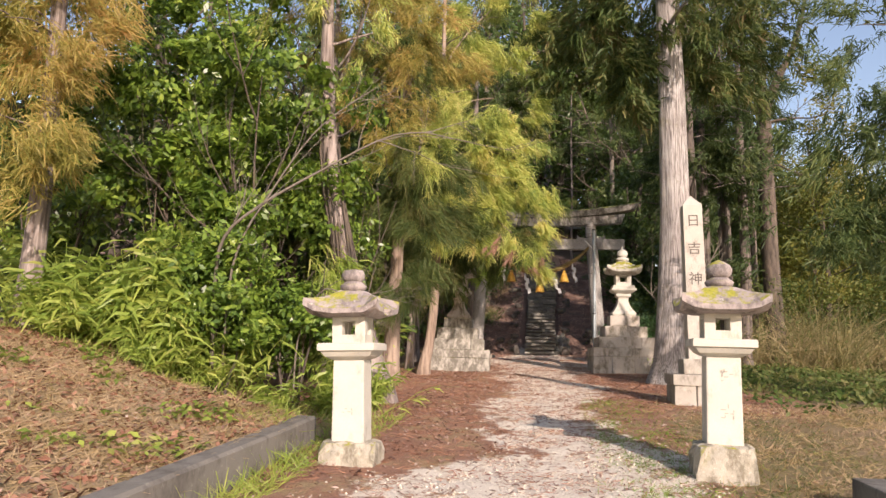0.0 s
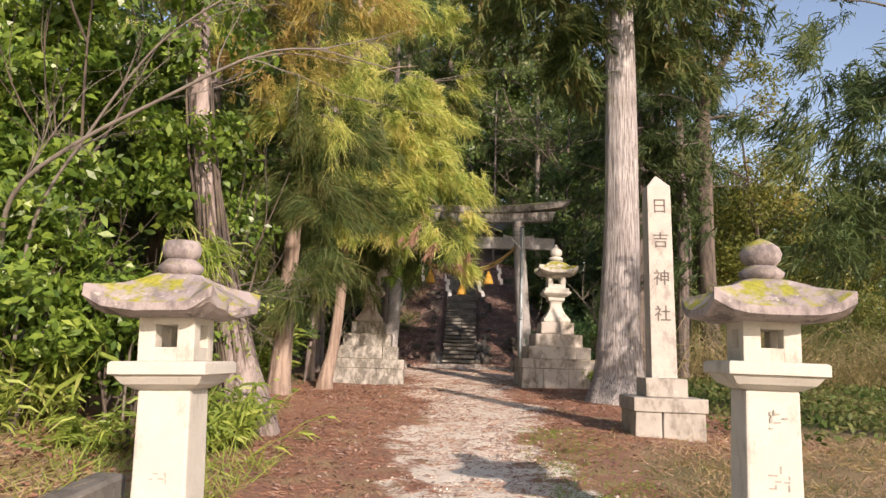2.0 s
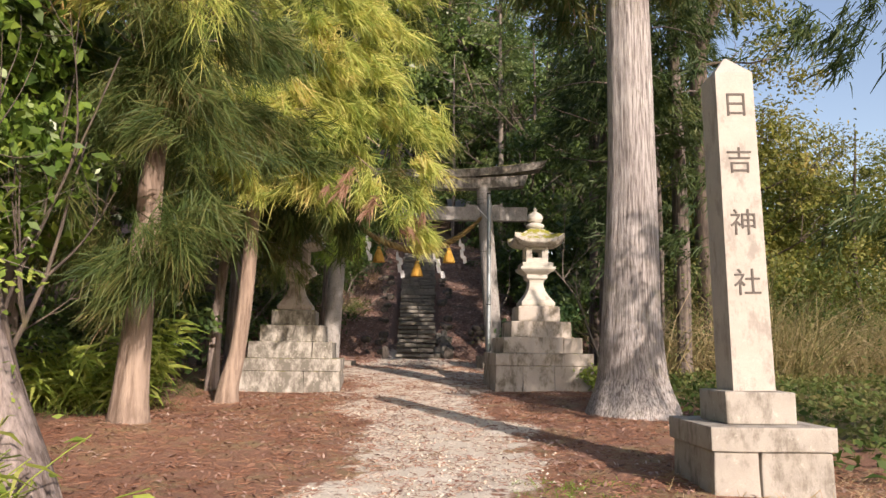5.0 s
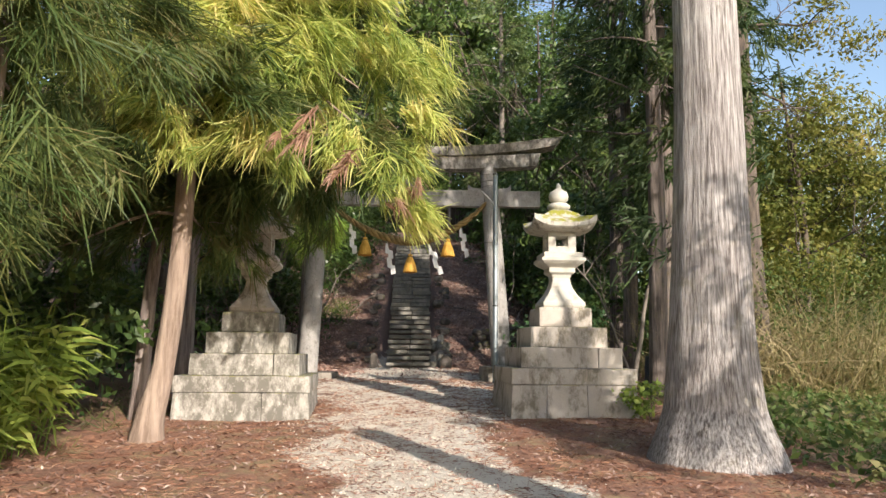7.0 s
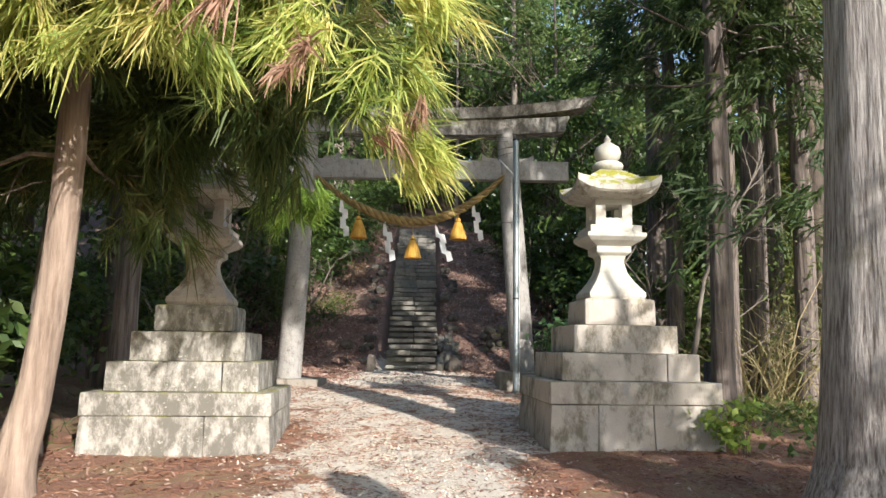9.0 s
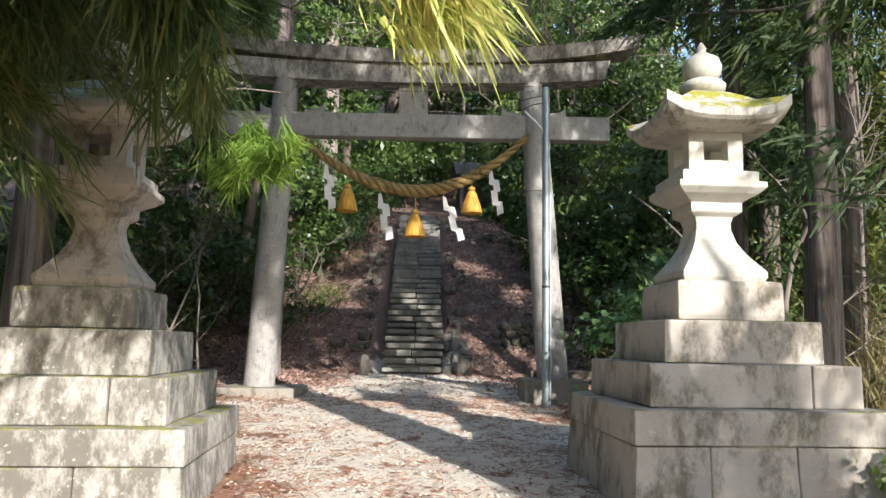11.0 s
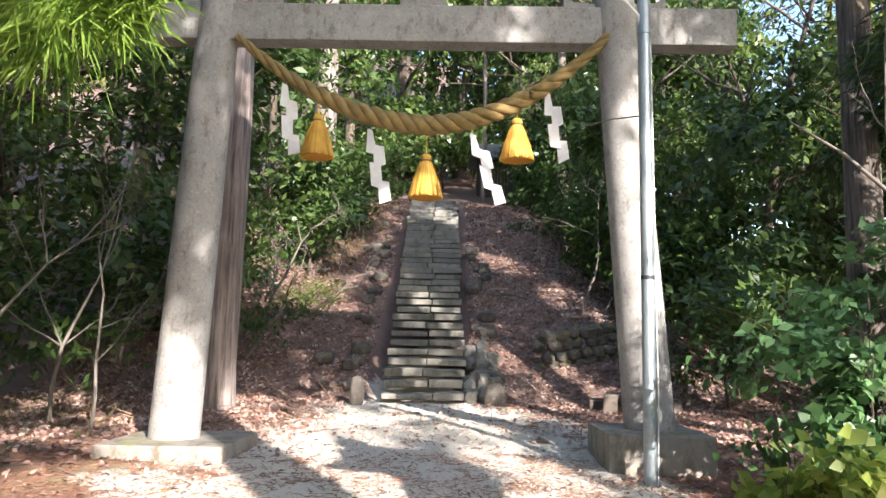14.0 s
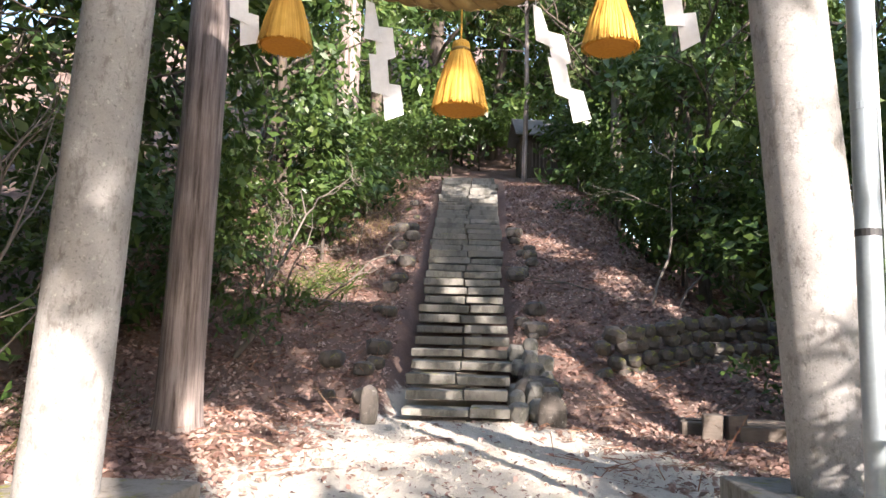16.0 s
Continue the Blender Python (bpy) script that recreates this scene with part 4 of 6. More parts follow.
def rock(bm, x, y, z, sx, sy, sz, seed):
    b2 = bmesh.new()
    bmesh.ops.create_icosphere(b2, subdivisions=2, radius=1)
    for v in b2.verts:
        c = v.co.copy()
        for q in range(3):
            c[q] = math.copysign(abs(c[q]) ** 0.7, c[q])
        c *= 1 + 0.22 * noise.noise(v.co * 1.6 + Vector((seed, 2 * seed, 0)))
        v.co = (x + c.x * sx, y + c.y * sy, z + c.z * sz)
    me = bpy.data.meshes.new("tmp")
    b2.to_mesh(me)
    b2.free()
    bm.from_mesh(me)
    bpy.data.meshes.remove(me)


def single_rock(name, x, y, sx, sy, sz, label, cat, sink=0.3, grp="", mat_=None):
    bm = bmesh.new()
    rock(bm, 0, 0, sz * (1 - sink), sx, sy, sz, x * 3 + y)
    ob = part(name, bm, mat_ or M_ROCK, None, label, False, pose(x, y, gz(x, y)))
    return tagged(ob, label, cat, grp)


# rocks beside the stairs
single_rock("upright_stone", -2.05, 31.95, 0.11, 0.08, 0.24, "small upright grey stone at the stair foot", "stone", 0.2)
bm = bmesh.new()
loft(bm, [[(x, y, z) for x, y in ((-0.17, -0.08), (0.16, -0.09), (0.16, 0.08), (-0.16, 0.08))] for z in (-0.1, 0.2)] + [[(-0.15, -0.06, 0.33), (0.13, -0.07, 0.30), (0.13, 0.05, 0.30), (-0.14, 0.05, 0.33)], [(-0.10, -0.04, 0.42), (0.03, -0.04, 0.38), (0.03, 0.03, 0.38), (-0.1, 0.03, 0.42)]])
bmesh.ops.bevel(bm, geom=list(bm.edges), offset=0.02, segments=2, affect="EDGES")
tagged(part("marker_stone", bm, M_ROCK, None, "", False, pose(0.06, 32.15, gz(0.06, 32.15) - 0.02, 4, 3, -8)), "dark slab-like marker stone at the stair foot", "stone")
bm = bmesh.new()
worn_block(bm, -0.17, 0.17, -0.1, 0.1, -0.1, 0.72, 0.03, 0.01)
tagged(part("marker_stone", bm, M_SLATE, None, "", False, pose(4.17, 25.55, gz(4.17, 25.55), 0, 2, 6)), "dark slate-blue upright slab beyond the pedestal", "stone")
for k in range(46):
    f = rst.uniform(0, 1)
    right = k % 2
    y = SY0 + 0.3 + (SY1 - SY0) * f * (0.62 if right else 0.8)
    x = (-0.15 + abs(rst.normal()) * 0.22 - 0.1 * f) if right else (-2.15 - abs(rst.normal()) * 0.28 - 0.3 * f)
    s = rst.uniform(0.08, 0.2)
    single_rock("edging_stone", x, y, s, s * 0.9, s * 0.7, "rough grey edging stone beside the stairs", "stone", 0.45, "edging stones of the stairs")
single_rock("edging_stone", -0.05, 33.0, 0.3, 0.22, 0.16, "large flat edging stone beside the stairs", "stone", 0.4, "edging stones of the stairs")
# retaining wall of field stones
rw = empty("field_stone_wall", pose(0, 0, 0), "low retaining wall of round mossy field stones", "stone wall")
for r in range(4):
    for k in range(12):
        x = 0.95 + k * 0.24 + (0.12 if r % 2 else 0) + rst.normal() * 0.03
        y = 33.7 + 0.10 * k + r * 0.06
        bm = bmesh.new()
        rock(bm, 0, 0, 0, rst.uniform(0.11, 0.17), 0.14, rst.uniform(0.09, 0.13), k + 10 * r)
        part("stone", bm, M_ROCK, rw, "", False, pose(x, y, gz(x, y) - 0.04 + r * 0.165, rst.uniform(-15, 15), rst.uniform(-20, 20), 0))
# masonry at the stair foot
for k in range(14):
    x, y = -0.30 + 0.19 * (k % 3) + rst.normal() * 0.02, 32.45 + 0.42 * (k // 3)
    single_rock("edging_stone", x, y, rst.uniform(0.10, 0.15), 0.2, rst.uniform(0.12, 0.2), "rough grey masonry stone beside the stairs", "stone", 0.35, "edging stones of the stairs", M_STEP)
# cut logs beside the gate
for k, (x, y, a, L) in enumerate(((1.72, 31.65, 75, 0.5), (1.98, 31.65, 95, 0.45), (2.35, 31.60, 3, 0.8), (2.1, 31.90, 0, 1.3), (2.2, 32.15, -2, 1.4))):
    bm = bmesh.new()
    if k < 2:
        box(bm, -0.09, 0.09, -0.10, 0.10, -0.05, 0.27, 0.02, 0.02)
    else:
        box(bm, -L / 2, L / 2, -0.09, 0.09, -0.02, 0.15, 0.02, 0.01)
    tagged(part("timber_block", bm, M_WOOD, None, "", False, pose(x, y, gz(x, y), 0, 4 if k < 2 else 0, a if k < 2 else a)), "weathered grey timber block lying on leaf litter", "timber", "old timbers")

# bank wall and kerb
bm = bmesh.new()
ys = np.linspace(-4, WALL_END, 12)
for a, b in zip(ys, ys[1:]):
    rows = []
    for y in (a + 0.003, b - 0.003):
        g = float(flat_z(y))
        rows.append([(WALL_X, y, g - 0.3), (WALL_X, y, g + 0.30), (WALL_X - 0.03, y, g + 0.325), (WALL_X - 0.22, y, g + 0.325), (WALL_X - 0.24, y, g + 0.30), (WALL_X - 0.24, y, g - 0.3)])
    loft(bm, rows)
tagged(part("retaining_kerb", bm, M_KERB), "low grey concrete retaining kerb along the bank", "kerb", kind="structure")
bm = bmesh.new()
worn_block(bm, 0, 1.6, -0.9, 0, -0.6, 0.0, 0.02)
tagged(part("kerb_block", bm, M_KERB, None, "", False, pose(2.36, 6.85, 0.53)), "dark low concrete block at the field edge", "kerb", kind="structure")

# small shrine hut on the mound
hut = empty("shrine_hut", pose(1.1, 51.0, gz(1.1, 50.5) - 0.1, 0, 0, 8), "small dark wooden shrine hut on the mound top", "hut")
bm = bmesh.new()
box(bm, -0.75, 0.75, -0.6, 0.6, 0, 1.7, 0.01)
part("wall", bm, M_HUT, hut)
for sx in (-1, 1):
    bm = bmesh.new()
    box(bm, sx * 0.78 - 0.06, sx * 0.78 + 0.06, -0.68, -0.58, -0.1, 1.8, 0.008)
    part("post", bm, M_HUT, hut)
bm = bmesh.new()
loft(bm, [[(x, -1.0, 1.62), (x, 0, 2.4), (x, 1.0, 1.62), (x, 1.0, 1.70), (x, 0, 2.5), (x, -1.0, 1.70)] for x in (-1.05, 1.05)])
part("roof", bm, M_HUTROOF, hut, "grey gabled roof")
bm = bmesh.new()
for k in range(6):
    box(bm, -0.35 + k * 0.14 - 0.02, -0.35 + k * 0.14 + 0.02, -0.64, -0.605, 0.5, 1.4, 0)
part("lattice_door", bm, M_WOOD, hut, "weathered lattice door")

# ---- trees ----
def tree(name, x, y, label, cat="tree", grp="", z=None):
    return empty(name, pose(x, y, gz(x, y) if z is None else z), label, cat, grp)


def trunk_part(e, ctrl, radii, mat_, sides=14, ridges=0.0, n=28, seed=1, limbs=()):
    pts = path_points(ctrl, n)
    rad = np.interp(np.linspace(0, 1, n), np.linspace(0, 1, len(radii)), radii)
    V, F = tube_arrays(pts, rad, sides, ridges, seed)
    put("trunk", mesh_arrays("trunk", V, F, mat_, True), e)
    if limbs:
        for V, F in limbs:
            put("limb", mesh_arrays("limb", V, F, mat_, True), e)


def limb_set(zs, n, length, r, rng, droop=-0.1, ox=0.0, oy=0.0):
    out = []
    for k in range(n):
        a = rng.uniform(0, 6.28)
        z = rng.uniform(*zs)
        pts = wander((ox, oy, z), (math.cos(a), math.sin(a), 0.25), length * rng.uniform(0.6, 1.1), rng, 7, 0.2, droop)
        out.append(tube_arrays(pts, np.linspace(r, r * 0.25, len(pts)), 6))
    return out


def crown(e, arr, mat_, name="crown", label=""):
    return tagged(put(name, mesh_arrays(name, arr[0], arr[1], mat_), e, label), kind="stuff")


R = np.random.RandomState


def low(blobs, dz=0.85):
    """The same blobs, their heights counted from the world's zero instead of from the ground."""
    return [(b[0], b[1], b[2] - dz, *b[3:]) for b in blobs]


def nearer(blobs, k=0.8, dz=0.95):
    """Bough blobs drawn in towards the trunk, their heights counted from the world's zero."""
    return [(k * b[0] + 0.15, k * b[1], 1.8 + k * (b[2] - 1.8) - dz, *(k * r for r in b[3:])) for b in blobs]


def spread_out(blobs):
    """Bough blobs set about the slender cedar's foot, wider and farther out than drawn."""
    k = 1.24
    return [(3.37 + k * (b[0] - 2.1), -13.2 + k * (b[1] + 11.1), 0.94 + k * (b[2] - 1.8), *(k * r for r in b[3:])) for b in blobs]


# great cedar beside the path
e = tree("great_cedar", 2.58, 18.15, "tall thick cedar with ribbed grey bark and flared base", "cedar tree", z=0)
trunk_part(e, [(0.0, 0, 0.6), (0.0, 0, 0.95), (0, 0, 1.4), (0.0, 0, 2.2), (0.03, 0, 3.2), (0.06, 0, 5.0), (0.04, 0.0, 7.5), (0, 0, 9.5), (-0.05, 0, 13), (0, 0, 20)], [0.80, 0.66, 0.50, 0.425, 0.39, 0.345, 0.32, 0.30, 0.27, 0.08], M_BARKW, 96, 0.016, 60, 4, limb_set((9.4, 17), 22, 3.2, 0.05, R(5), -0.10))
# Wide and low boughs are added to the crown to shade the gate.
crown(e, sprays([(0, 0, 10.6, 2.6, 2.4, 1.6), (0, 0, 13.5, 2.8, 2.8, 2.4), (0, 0, 17.5, 1.8, 1.8, 3), (-1.6, 0.6, 9.8, 1.3, 1.2, 1.1), (1.2, 1.0, 9.6, 1.2, 1.0, 0.9), (-1.2, 1.2, 9.0, 1.4, 1.2, 1.1), (-2.0, 1.8, 9.6, 1.8, 1.8, 1.3), (1.8, 1.5, 9.6, 1.8, 1.8, 1.3), (-2.2, -1.0, 10.2, 1.5, 1.5, 1.4), (0, 2.6, 9.3, 1.8, 1.5, 1.2), (2.6, 0.2, 9.8, 1.7, 1.4, 1.1), (-0.55, 0.1, 7.7, 0.6, 0.5, 0.6), (-0.9, -0.3, 8.0, 0.6, 0.5, 0.6), (-0.6, 0.5, 8.3, 0.8, 0.7, 0.7), (-1.1, -0.2, 8.6, 0.8, 0.7, 0.7), (1.0, 0.9, 8.5, 1.0, 0.9, 0.7)], 1750, 30, 0.45, 0.034, R(6), shell=0.4), M_CEDAR)

# yellow-green cedars over the path
SLENDER = e = tree("slender_cedar", -3.62, 19.1, "slender curved cedar with yellow-green drooping foliage", "cedar tree", "young cedars by the path")
trunk_part(e, [(0, 0, -0.15), (0.03, 0, 0.25), (0.16, 0, 0.9), (0.27, -0.02, 2.2), (0.32, -0.1, 4.2), (0.4, -0.3, 7), (0.4, -0.4, 11)], [0.24, 0.165, 0.125, 0.115, 0.105, 0.08, 0.03], M_THIN, 16, 0.02, 34, 2, limb_set((2.6, 9), 16, 2.6, 0.022, R(8), -0.05, 0.32, -0.1))
# Sun and shade are put into the leaf colour: M_CEDAR dark, M_YELLOW lit.
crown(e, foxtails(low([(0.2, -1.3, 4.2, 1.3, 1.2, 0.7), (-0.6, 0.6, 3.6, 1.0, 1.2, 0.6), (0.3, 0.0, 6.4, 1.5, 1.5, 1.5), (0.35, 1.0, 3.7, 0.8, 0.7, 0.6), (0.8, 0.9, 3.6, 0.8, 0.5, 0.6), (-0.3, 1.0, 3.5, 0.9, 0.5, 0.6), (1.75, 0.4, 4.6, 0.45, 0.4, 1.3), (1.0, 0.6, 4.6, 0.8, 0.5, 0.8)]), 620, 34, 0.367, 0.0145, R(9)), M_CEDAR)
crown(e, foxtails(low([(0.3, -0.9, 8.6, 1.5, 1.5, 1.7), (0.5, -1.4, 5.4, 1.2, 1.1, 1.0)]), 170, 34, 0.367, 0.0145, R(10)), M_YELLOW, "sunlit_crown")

e = tree("young_cedar", -3.62, 15.45, "young cedar with straight pale trunk and dark drooping foliage", "cedar tree", "young cedars by the path")
trunk_part(e, [(0, 0, -0.1), (0, 0, 0.3), (0.04, 0, 1.4), (0.08, 0, 3), (0.2, -0.1, 6), (0.2, -0.2, 10)], [0.26, 0.19, 0.145, 0.13, 0.10, 0.03], M_THIN, 16, 0.02, 30, 3, limb_set((2.4, 8), 12, 2.2, 0.02, R(12), -0.05))
# Leaf colour carries the shade here; only the yellow tops are coloured as sunlit.
crown(e, foxtails(nearer([(0.5, -0.9, 3.0, 0.9, 0.8, 0.65), (-0.8, -0.3, 3.6, 1.2, 1.0, 0.9), (0.3, 0, 4.8, 1.3, 1.2, 0.9), (-0.8, -1.3, 3.5, 1.1, 0.7, 0.7), (-1.5, -0.9, 5.0, 1.2, 0.9, 1.1), (0.0, -1.1, 5.4, 1.2, 0.8, 0.9) ]), 520, 34, 0.367, 0.0095, R(13)), M_CEDAR)
crown(e, foxtails(nearer([(0.4, -0.6, 6.6, 1.5, 1.4, 1.6), (0.8, -1.2, 4.6, 0.9, 0.8, 0.8), (0.2, -0.4, 9, 1.3, 1.3, 1.7)]), 270, 34, 0.367, 0.0095, R(14)), M_CEDAR, "shaded_upper_crown")

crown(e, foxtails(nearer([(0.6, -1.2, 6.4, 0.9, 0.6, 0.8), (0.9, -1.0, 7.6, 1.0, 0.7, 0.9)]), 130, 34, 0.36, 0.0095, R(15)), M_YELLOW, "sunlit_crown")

# golden boughs of the slender cedar, reaching over the path; sunlit tone painted in
e = SLENDER
GOLD = [(0.85, -1.2, 4.5, 1.0, 0.7, 0.6), (1.3, -0.9, 4.3, 0.7, 0.6, 0.8), (0.4, -1.3, 5.0, 1.2, 0.8, 1.0), (1.25, -0.6, 5.6, 1.1, 0.9, 1.0), (1.65, -0.4, 5.3, 0.7, 0.7, 0.8), (0.8, -0.5, 7.0, 1.3, 1.2, 1.2), (0.7, -0.2, 9.2, 1.2, 1.2, 1.6), (0.1, -1.5, 4.5, 0.8, 0.5, 0.6), (1.5, -0.7, 3.45, 0.45, 0.4, 0.45), (1.25, -1.0, 3.95, 0.6, 0.4, 0.4), (1.5, -0.3, 11.5, 1.0, 1.0, 1.4)]
for bx, by, bz, *_ in spread_out(GOLD[:7] + GOLD[8:10]):
    z0 = min(8.4, bz * 0.6 + 2.2)
    V, F = tube_arrays(path_points([(0.35, -0.15, z0), (bx * 0.5 + 0.15, by * 0.5, z0 * 0.6 + bz * 0.4 + 0.35), (bx, by, bz)], 10), np.linspace(0.035, 0.010, 10), 6)
    put("limb", mesh_arrays("limb", V, F, M_THIN, True), e)
crown(e, foxtails(spread_out(GOLD) + [(0.6, -1.5, 4.4, 0.9, 0.6, 0.9), (1.0, -1.7, 5.7, 1.0, 0.7, 0.9)], 1560, 36, 0.33, 0.0145, R(17)), M_YELLOW, "sunlit_golden_crown", "golden-green drooping foliage tinted as sunlit")
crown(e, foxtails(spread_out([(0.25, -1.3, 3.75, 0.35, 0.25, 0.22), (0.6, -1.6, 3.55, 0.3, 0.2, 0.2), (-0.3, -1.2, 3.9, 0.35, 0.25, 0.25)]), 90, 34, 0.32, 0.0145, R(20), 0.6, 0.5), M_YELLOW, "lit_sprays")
# These sprays take the darker leaf colour to look shaded.
crown(e, foxtails([(2.3, -0.3, 3.4, 0.5, 0.4, 0.4), (1.7, -0.5, 3.5, 0.5, 0.4, 0.4)], 60, 34, 0.32, 0.0125, R(21)), M_CEDAR, "shaded_low_sprays")
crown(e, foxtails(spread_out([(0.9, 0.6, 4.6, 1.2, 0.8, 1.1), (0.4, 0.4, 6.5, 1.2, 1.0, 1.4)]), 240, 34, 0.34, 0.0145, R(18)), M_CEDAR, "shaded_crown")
for k, (x, y, z) in enumerate(((-0.72, 18.6, 3.6), (-1.62, 17.1, 4.0), (-1.3, 17.7, 3.85))):
    crown(e, foxtails([(x + 3.62, y - 19.1, z - 0.86, 0.07, 0.07, 0.08)], 4, 30, 0.23, 0.013, R(190 + k), 0.9, 0.3, 0.04), M_DEAD, "dead_spray", "rust-brown dead spray")

e = tree("shade_cedar", -4.9, 24.0, "shaded cedar trunk with low hanging dark foliage", "cedar tree")
trunk_part(e, [(0, 0, -0.1), (0, 0, 0.3), (0, 0, 1.5), (0.05, 0, 4), (0.1, 0, 9), (0.1, 0, 14)], [0.28, 0.21, 0.17, 0.15, 0.11, 0.03], M_BARK, 16, 0.02, 30, 7, limb_set((3, 12), 20, 2.8, 0.025, R(22), -0.06))
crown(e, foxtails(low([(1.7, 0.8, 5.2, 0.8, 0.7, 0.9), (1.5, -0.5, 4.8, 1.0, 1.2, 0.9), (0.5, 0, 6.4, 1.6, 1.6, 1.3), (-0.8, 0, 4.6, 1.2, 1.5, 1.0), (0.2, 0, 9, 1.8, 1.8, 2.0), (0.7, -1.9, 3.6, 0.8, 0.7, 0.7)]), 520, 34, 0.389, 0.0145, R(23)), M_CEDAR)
# The brighter leaf colour paints the sun that these sprays catch.
crown(e, foxtails(low([(2.5, 0.3, 3.6, 0.4, 0.4, 0.42), (2.15, 0.4, 3.95, 0.4, 0.4, 0.4)]), 60, 34, 0.324, 0.0145, R(24)), M_BRIGHT, "lit_sprays", "bright green hanging sprays, coloured as sunlit")

e = tree("low_cedar", -4.3, 20.6, "low shaded cedar whose sprays hang before the pedestal lantern", "cedar tree", "young cedars by the path")
trunk_part(e, [(0, 0, -0.1), (0, 0, 0.5), (0.1, -0.1, 2), (0.4, -0.3, 4), (0.5, -0.4, 7)], [0.16, 0.11, 0.09, 0.07, 0.02], M_BARK, 12, 0.02, 24, 35, limb_set((2, 6), 14, 1.9, 0.018, R(36), -0.06, 0.2, -0.1))
crown(e, foxtails(low([(1.35, -0.75, 4.05, 0.85, 0.35, 0.45), (0.5, -0.8, 4.2, 0.8, 0.4, 0.55), (2.4, -1.0, 4.7, 0.4, 0.35, 1.2), (1.4, -0.8, 5.2, 1.0, 0.5, 0.7), (-0.6, -0.9, 4.2, 0.9, 0.5, 0.7)], 1.0), 420, 34, 0.356, 0.0145, R(37)), M_CEDAR)

# ivied leaning tree at the forest edge
e = tree("leaning_tree", -3.12, 12.2, "leaning tree with peeling bark wrapped in vines", "tree")
trunk_part(e, [(0.05, 0, -0.15), (0, 0, 0.25), (-0.2, 0.02, 1.0), (-0.55, 0.05, 2.2), (-0.85, 0.1, 3.6), (-1.1, 0.15, 5.5), (-1.2, 0.2, 9)], [0.46, 0.34, 0.22, 0.185, 0.165, 0.14, 0.05], M_BARK, 28, 0.04, 40, 9, limb_set((4.5, 8), 10, 2.0, 0.03, R(26), 0.05, -1.1, 0.1))
rv = R(27)
ch = []
for k in range(16):
    a0 = rv.uniform(0, 6.28)
    zz = np.linspace(0.1, rv.uniform(2.5, 4.6), 16)
    cx = np.interp(zz, [0, 1.0, 2.2, 3.6, 5.5], [0, -0.2, -0.55, -0.85, -1.1])
    rr_ = np.interp(zz, [0, 1, 5], [0.36, 0.23, 0.17])
    aa = a0 + zz * rv.uniform(-0.4, 0.4)
    ch.append(tube_arrays(np.stack([cx + rr_ * np.cos(aa), 0.03 + rr_ * np.sin(aa), zz], -1), np.full(16, rv.uniform(0.008, 0.022)), 6))
V, F = join(ch)
put("vines", mesh_arrays("vines", V, F, M_DARKBARK, True), e, "dark woody vines")
crown(e, leaf_crown([(-0.7, 0, 3.2, 0.35, 0.35, 1.3), (-0.2, -0.15, 1.4, 0.35, 0.35, 0.7)], 60, 14, 0.07, R(28), 0.8, 0.12), M_SASA, "ivy", "pale ivy leaves")
crown(e, foxtails([(-0.75, -0.25, 2.5, 0.4, 0.3, 1.0), (-0.5, -0.3, 1.1, 0.45, 0.3, 0.8), (-0.95, -0.1, 3.8, 0.4, 0.35, 0.9)], 70, 20, 0.30, 0.018, R(281), 0.9, 0.5), M_SASA, "hanging_leaves", "pale yellow-green hanging leaves")
crown(e, sprays([(-1.1, 0, 6.3, 1.5, 1.4, 1.3), (-1.2, 0.2, 8.6, 1.6, 1.6, 1.6)], 260, 44, 0.36, 0.019, R(29)), M_YELLOW)

# orange-tinged cedars at the forest edge
for (x, y, blobs, nt_, sd, mt) in ((-7.7, 9.7, [(0.5, -0.9, 1.9, 0.9, 0.5, 0.7), (0.1, -0.7, 3.0, 1.0, 0.7, 1.0), (0.3, -0.4, 4.6, 1.1, 0.9, 1.0), (-0.3, 0, 6.2, 1.3, 1.1, 1.3)], 560, 31, M_ORANGE), (-5.2, 15.6, [(1.4, -1.2, 5.4, 1.2, 0.9, 0.8), (2.2, -1.4, 6.6, 1.3, 1.0, 1.1), (0.5, -0.8, 7.6, 1.5, 1.2, 1.2)], 380, 33, M_ORANGE)):
    e = tree("orange_cedar", x, y, "cedar with orange-brown and yellow winter foliage", "cedar tree", "winter-tinted cedars")
    trunk_part(e, [(0, 0, -0.1), (0, 0, 0.5), (0.05, 0, 3), (0, 0, 6), (0, 0, 9)], [0.24, 0.17, 0.14, 0.10, 0.03], M_BARK, 14, 0.02, 26, sd, limb_set((2.5, 8), 12, 1.8, 0.02, R(sd), -0.05))
    crown(e, sprays(blobs, nt_, 46, 0.36, 0.014, R(sd + 1)), mt)

# broadleaf trees and shrubs at the forest edge
def broadleaf(name, x, y, h, blobs, clumps, per, size, sd, mt, label, cat="tree", r=0.04, grp="", asp=0.45, spread=0.26):
    e = tree(name, x, y, label, cat, grp)
    rg = R(sd)
    stems = []
    for k in range(3 if h > 2 else 5):
        a = rg.uniform(0, 6.28)
        stems += twigs((0.08 * math.cos(a), 0.08 * math.sin(a), -0.05), (0.15 * math.cos(a), 0.15 * math.sin(a), 1), h * rg.uniform(0.6, 0.9), r * rg.uniform(0.5, 1), rg, 2, 4, 0.15, 0.12)
    V, F = join(stems)
    put("trunk", mesh_arrays("trunk", V, F, M_DARKBARK, True), e)
    crown(e, leaf_crown(blobs, clumps, per, size, rg, 0.5, spread, asp), mt)
    return e


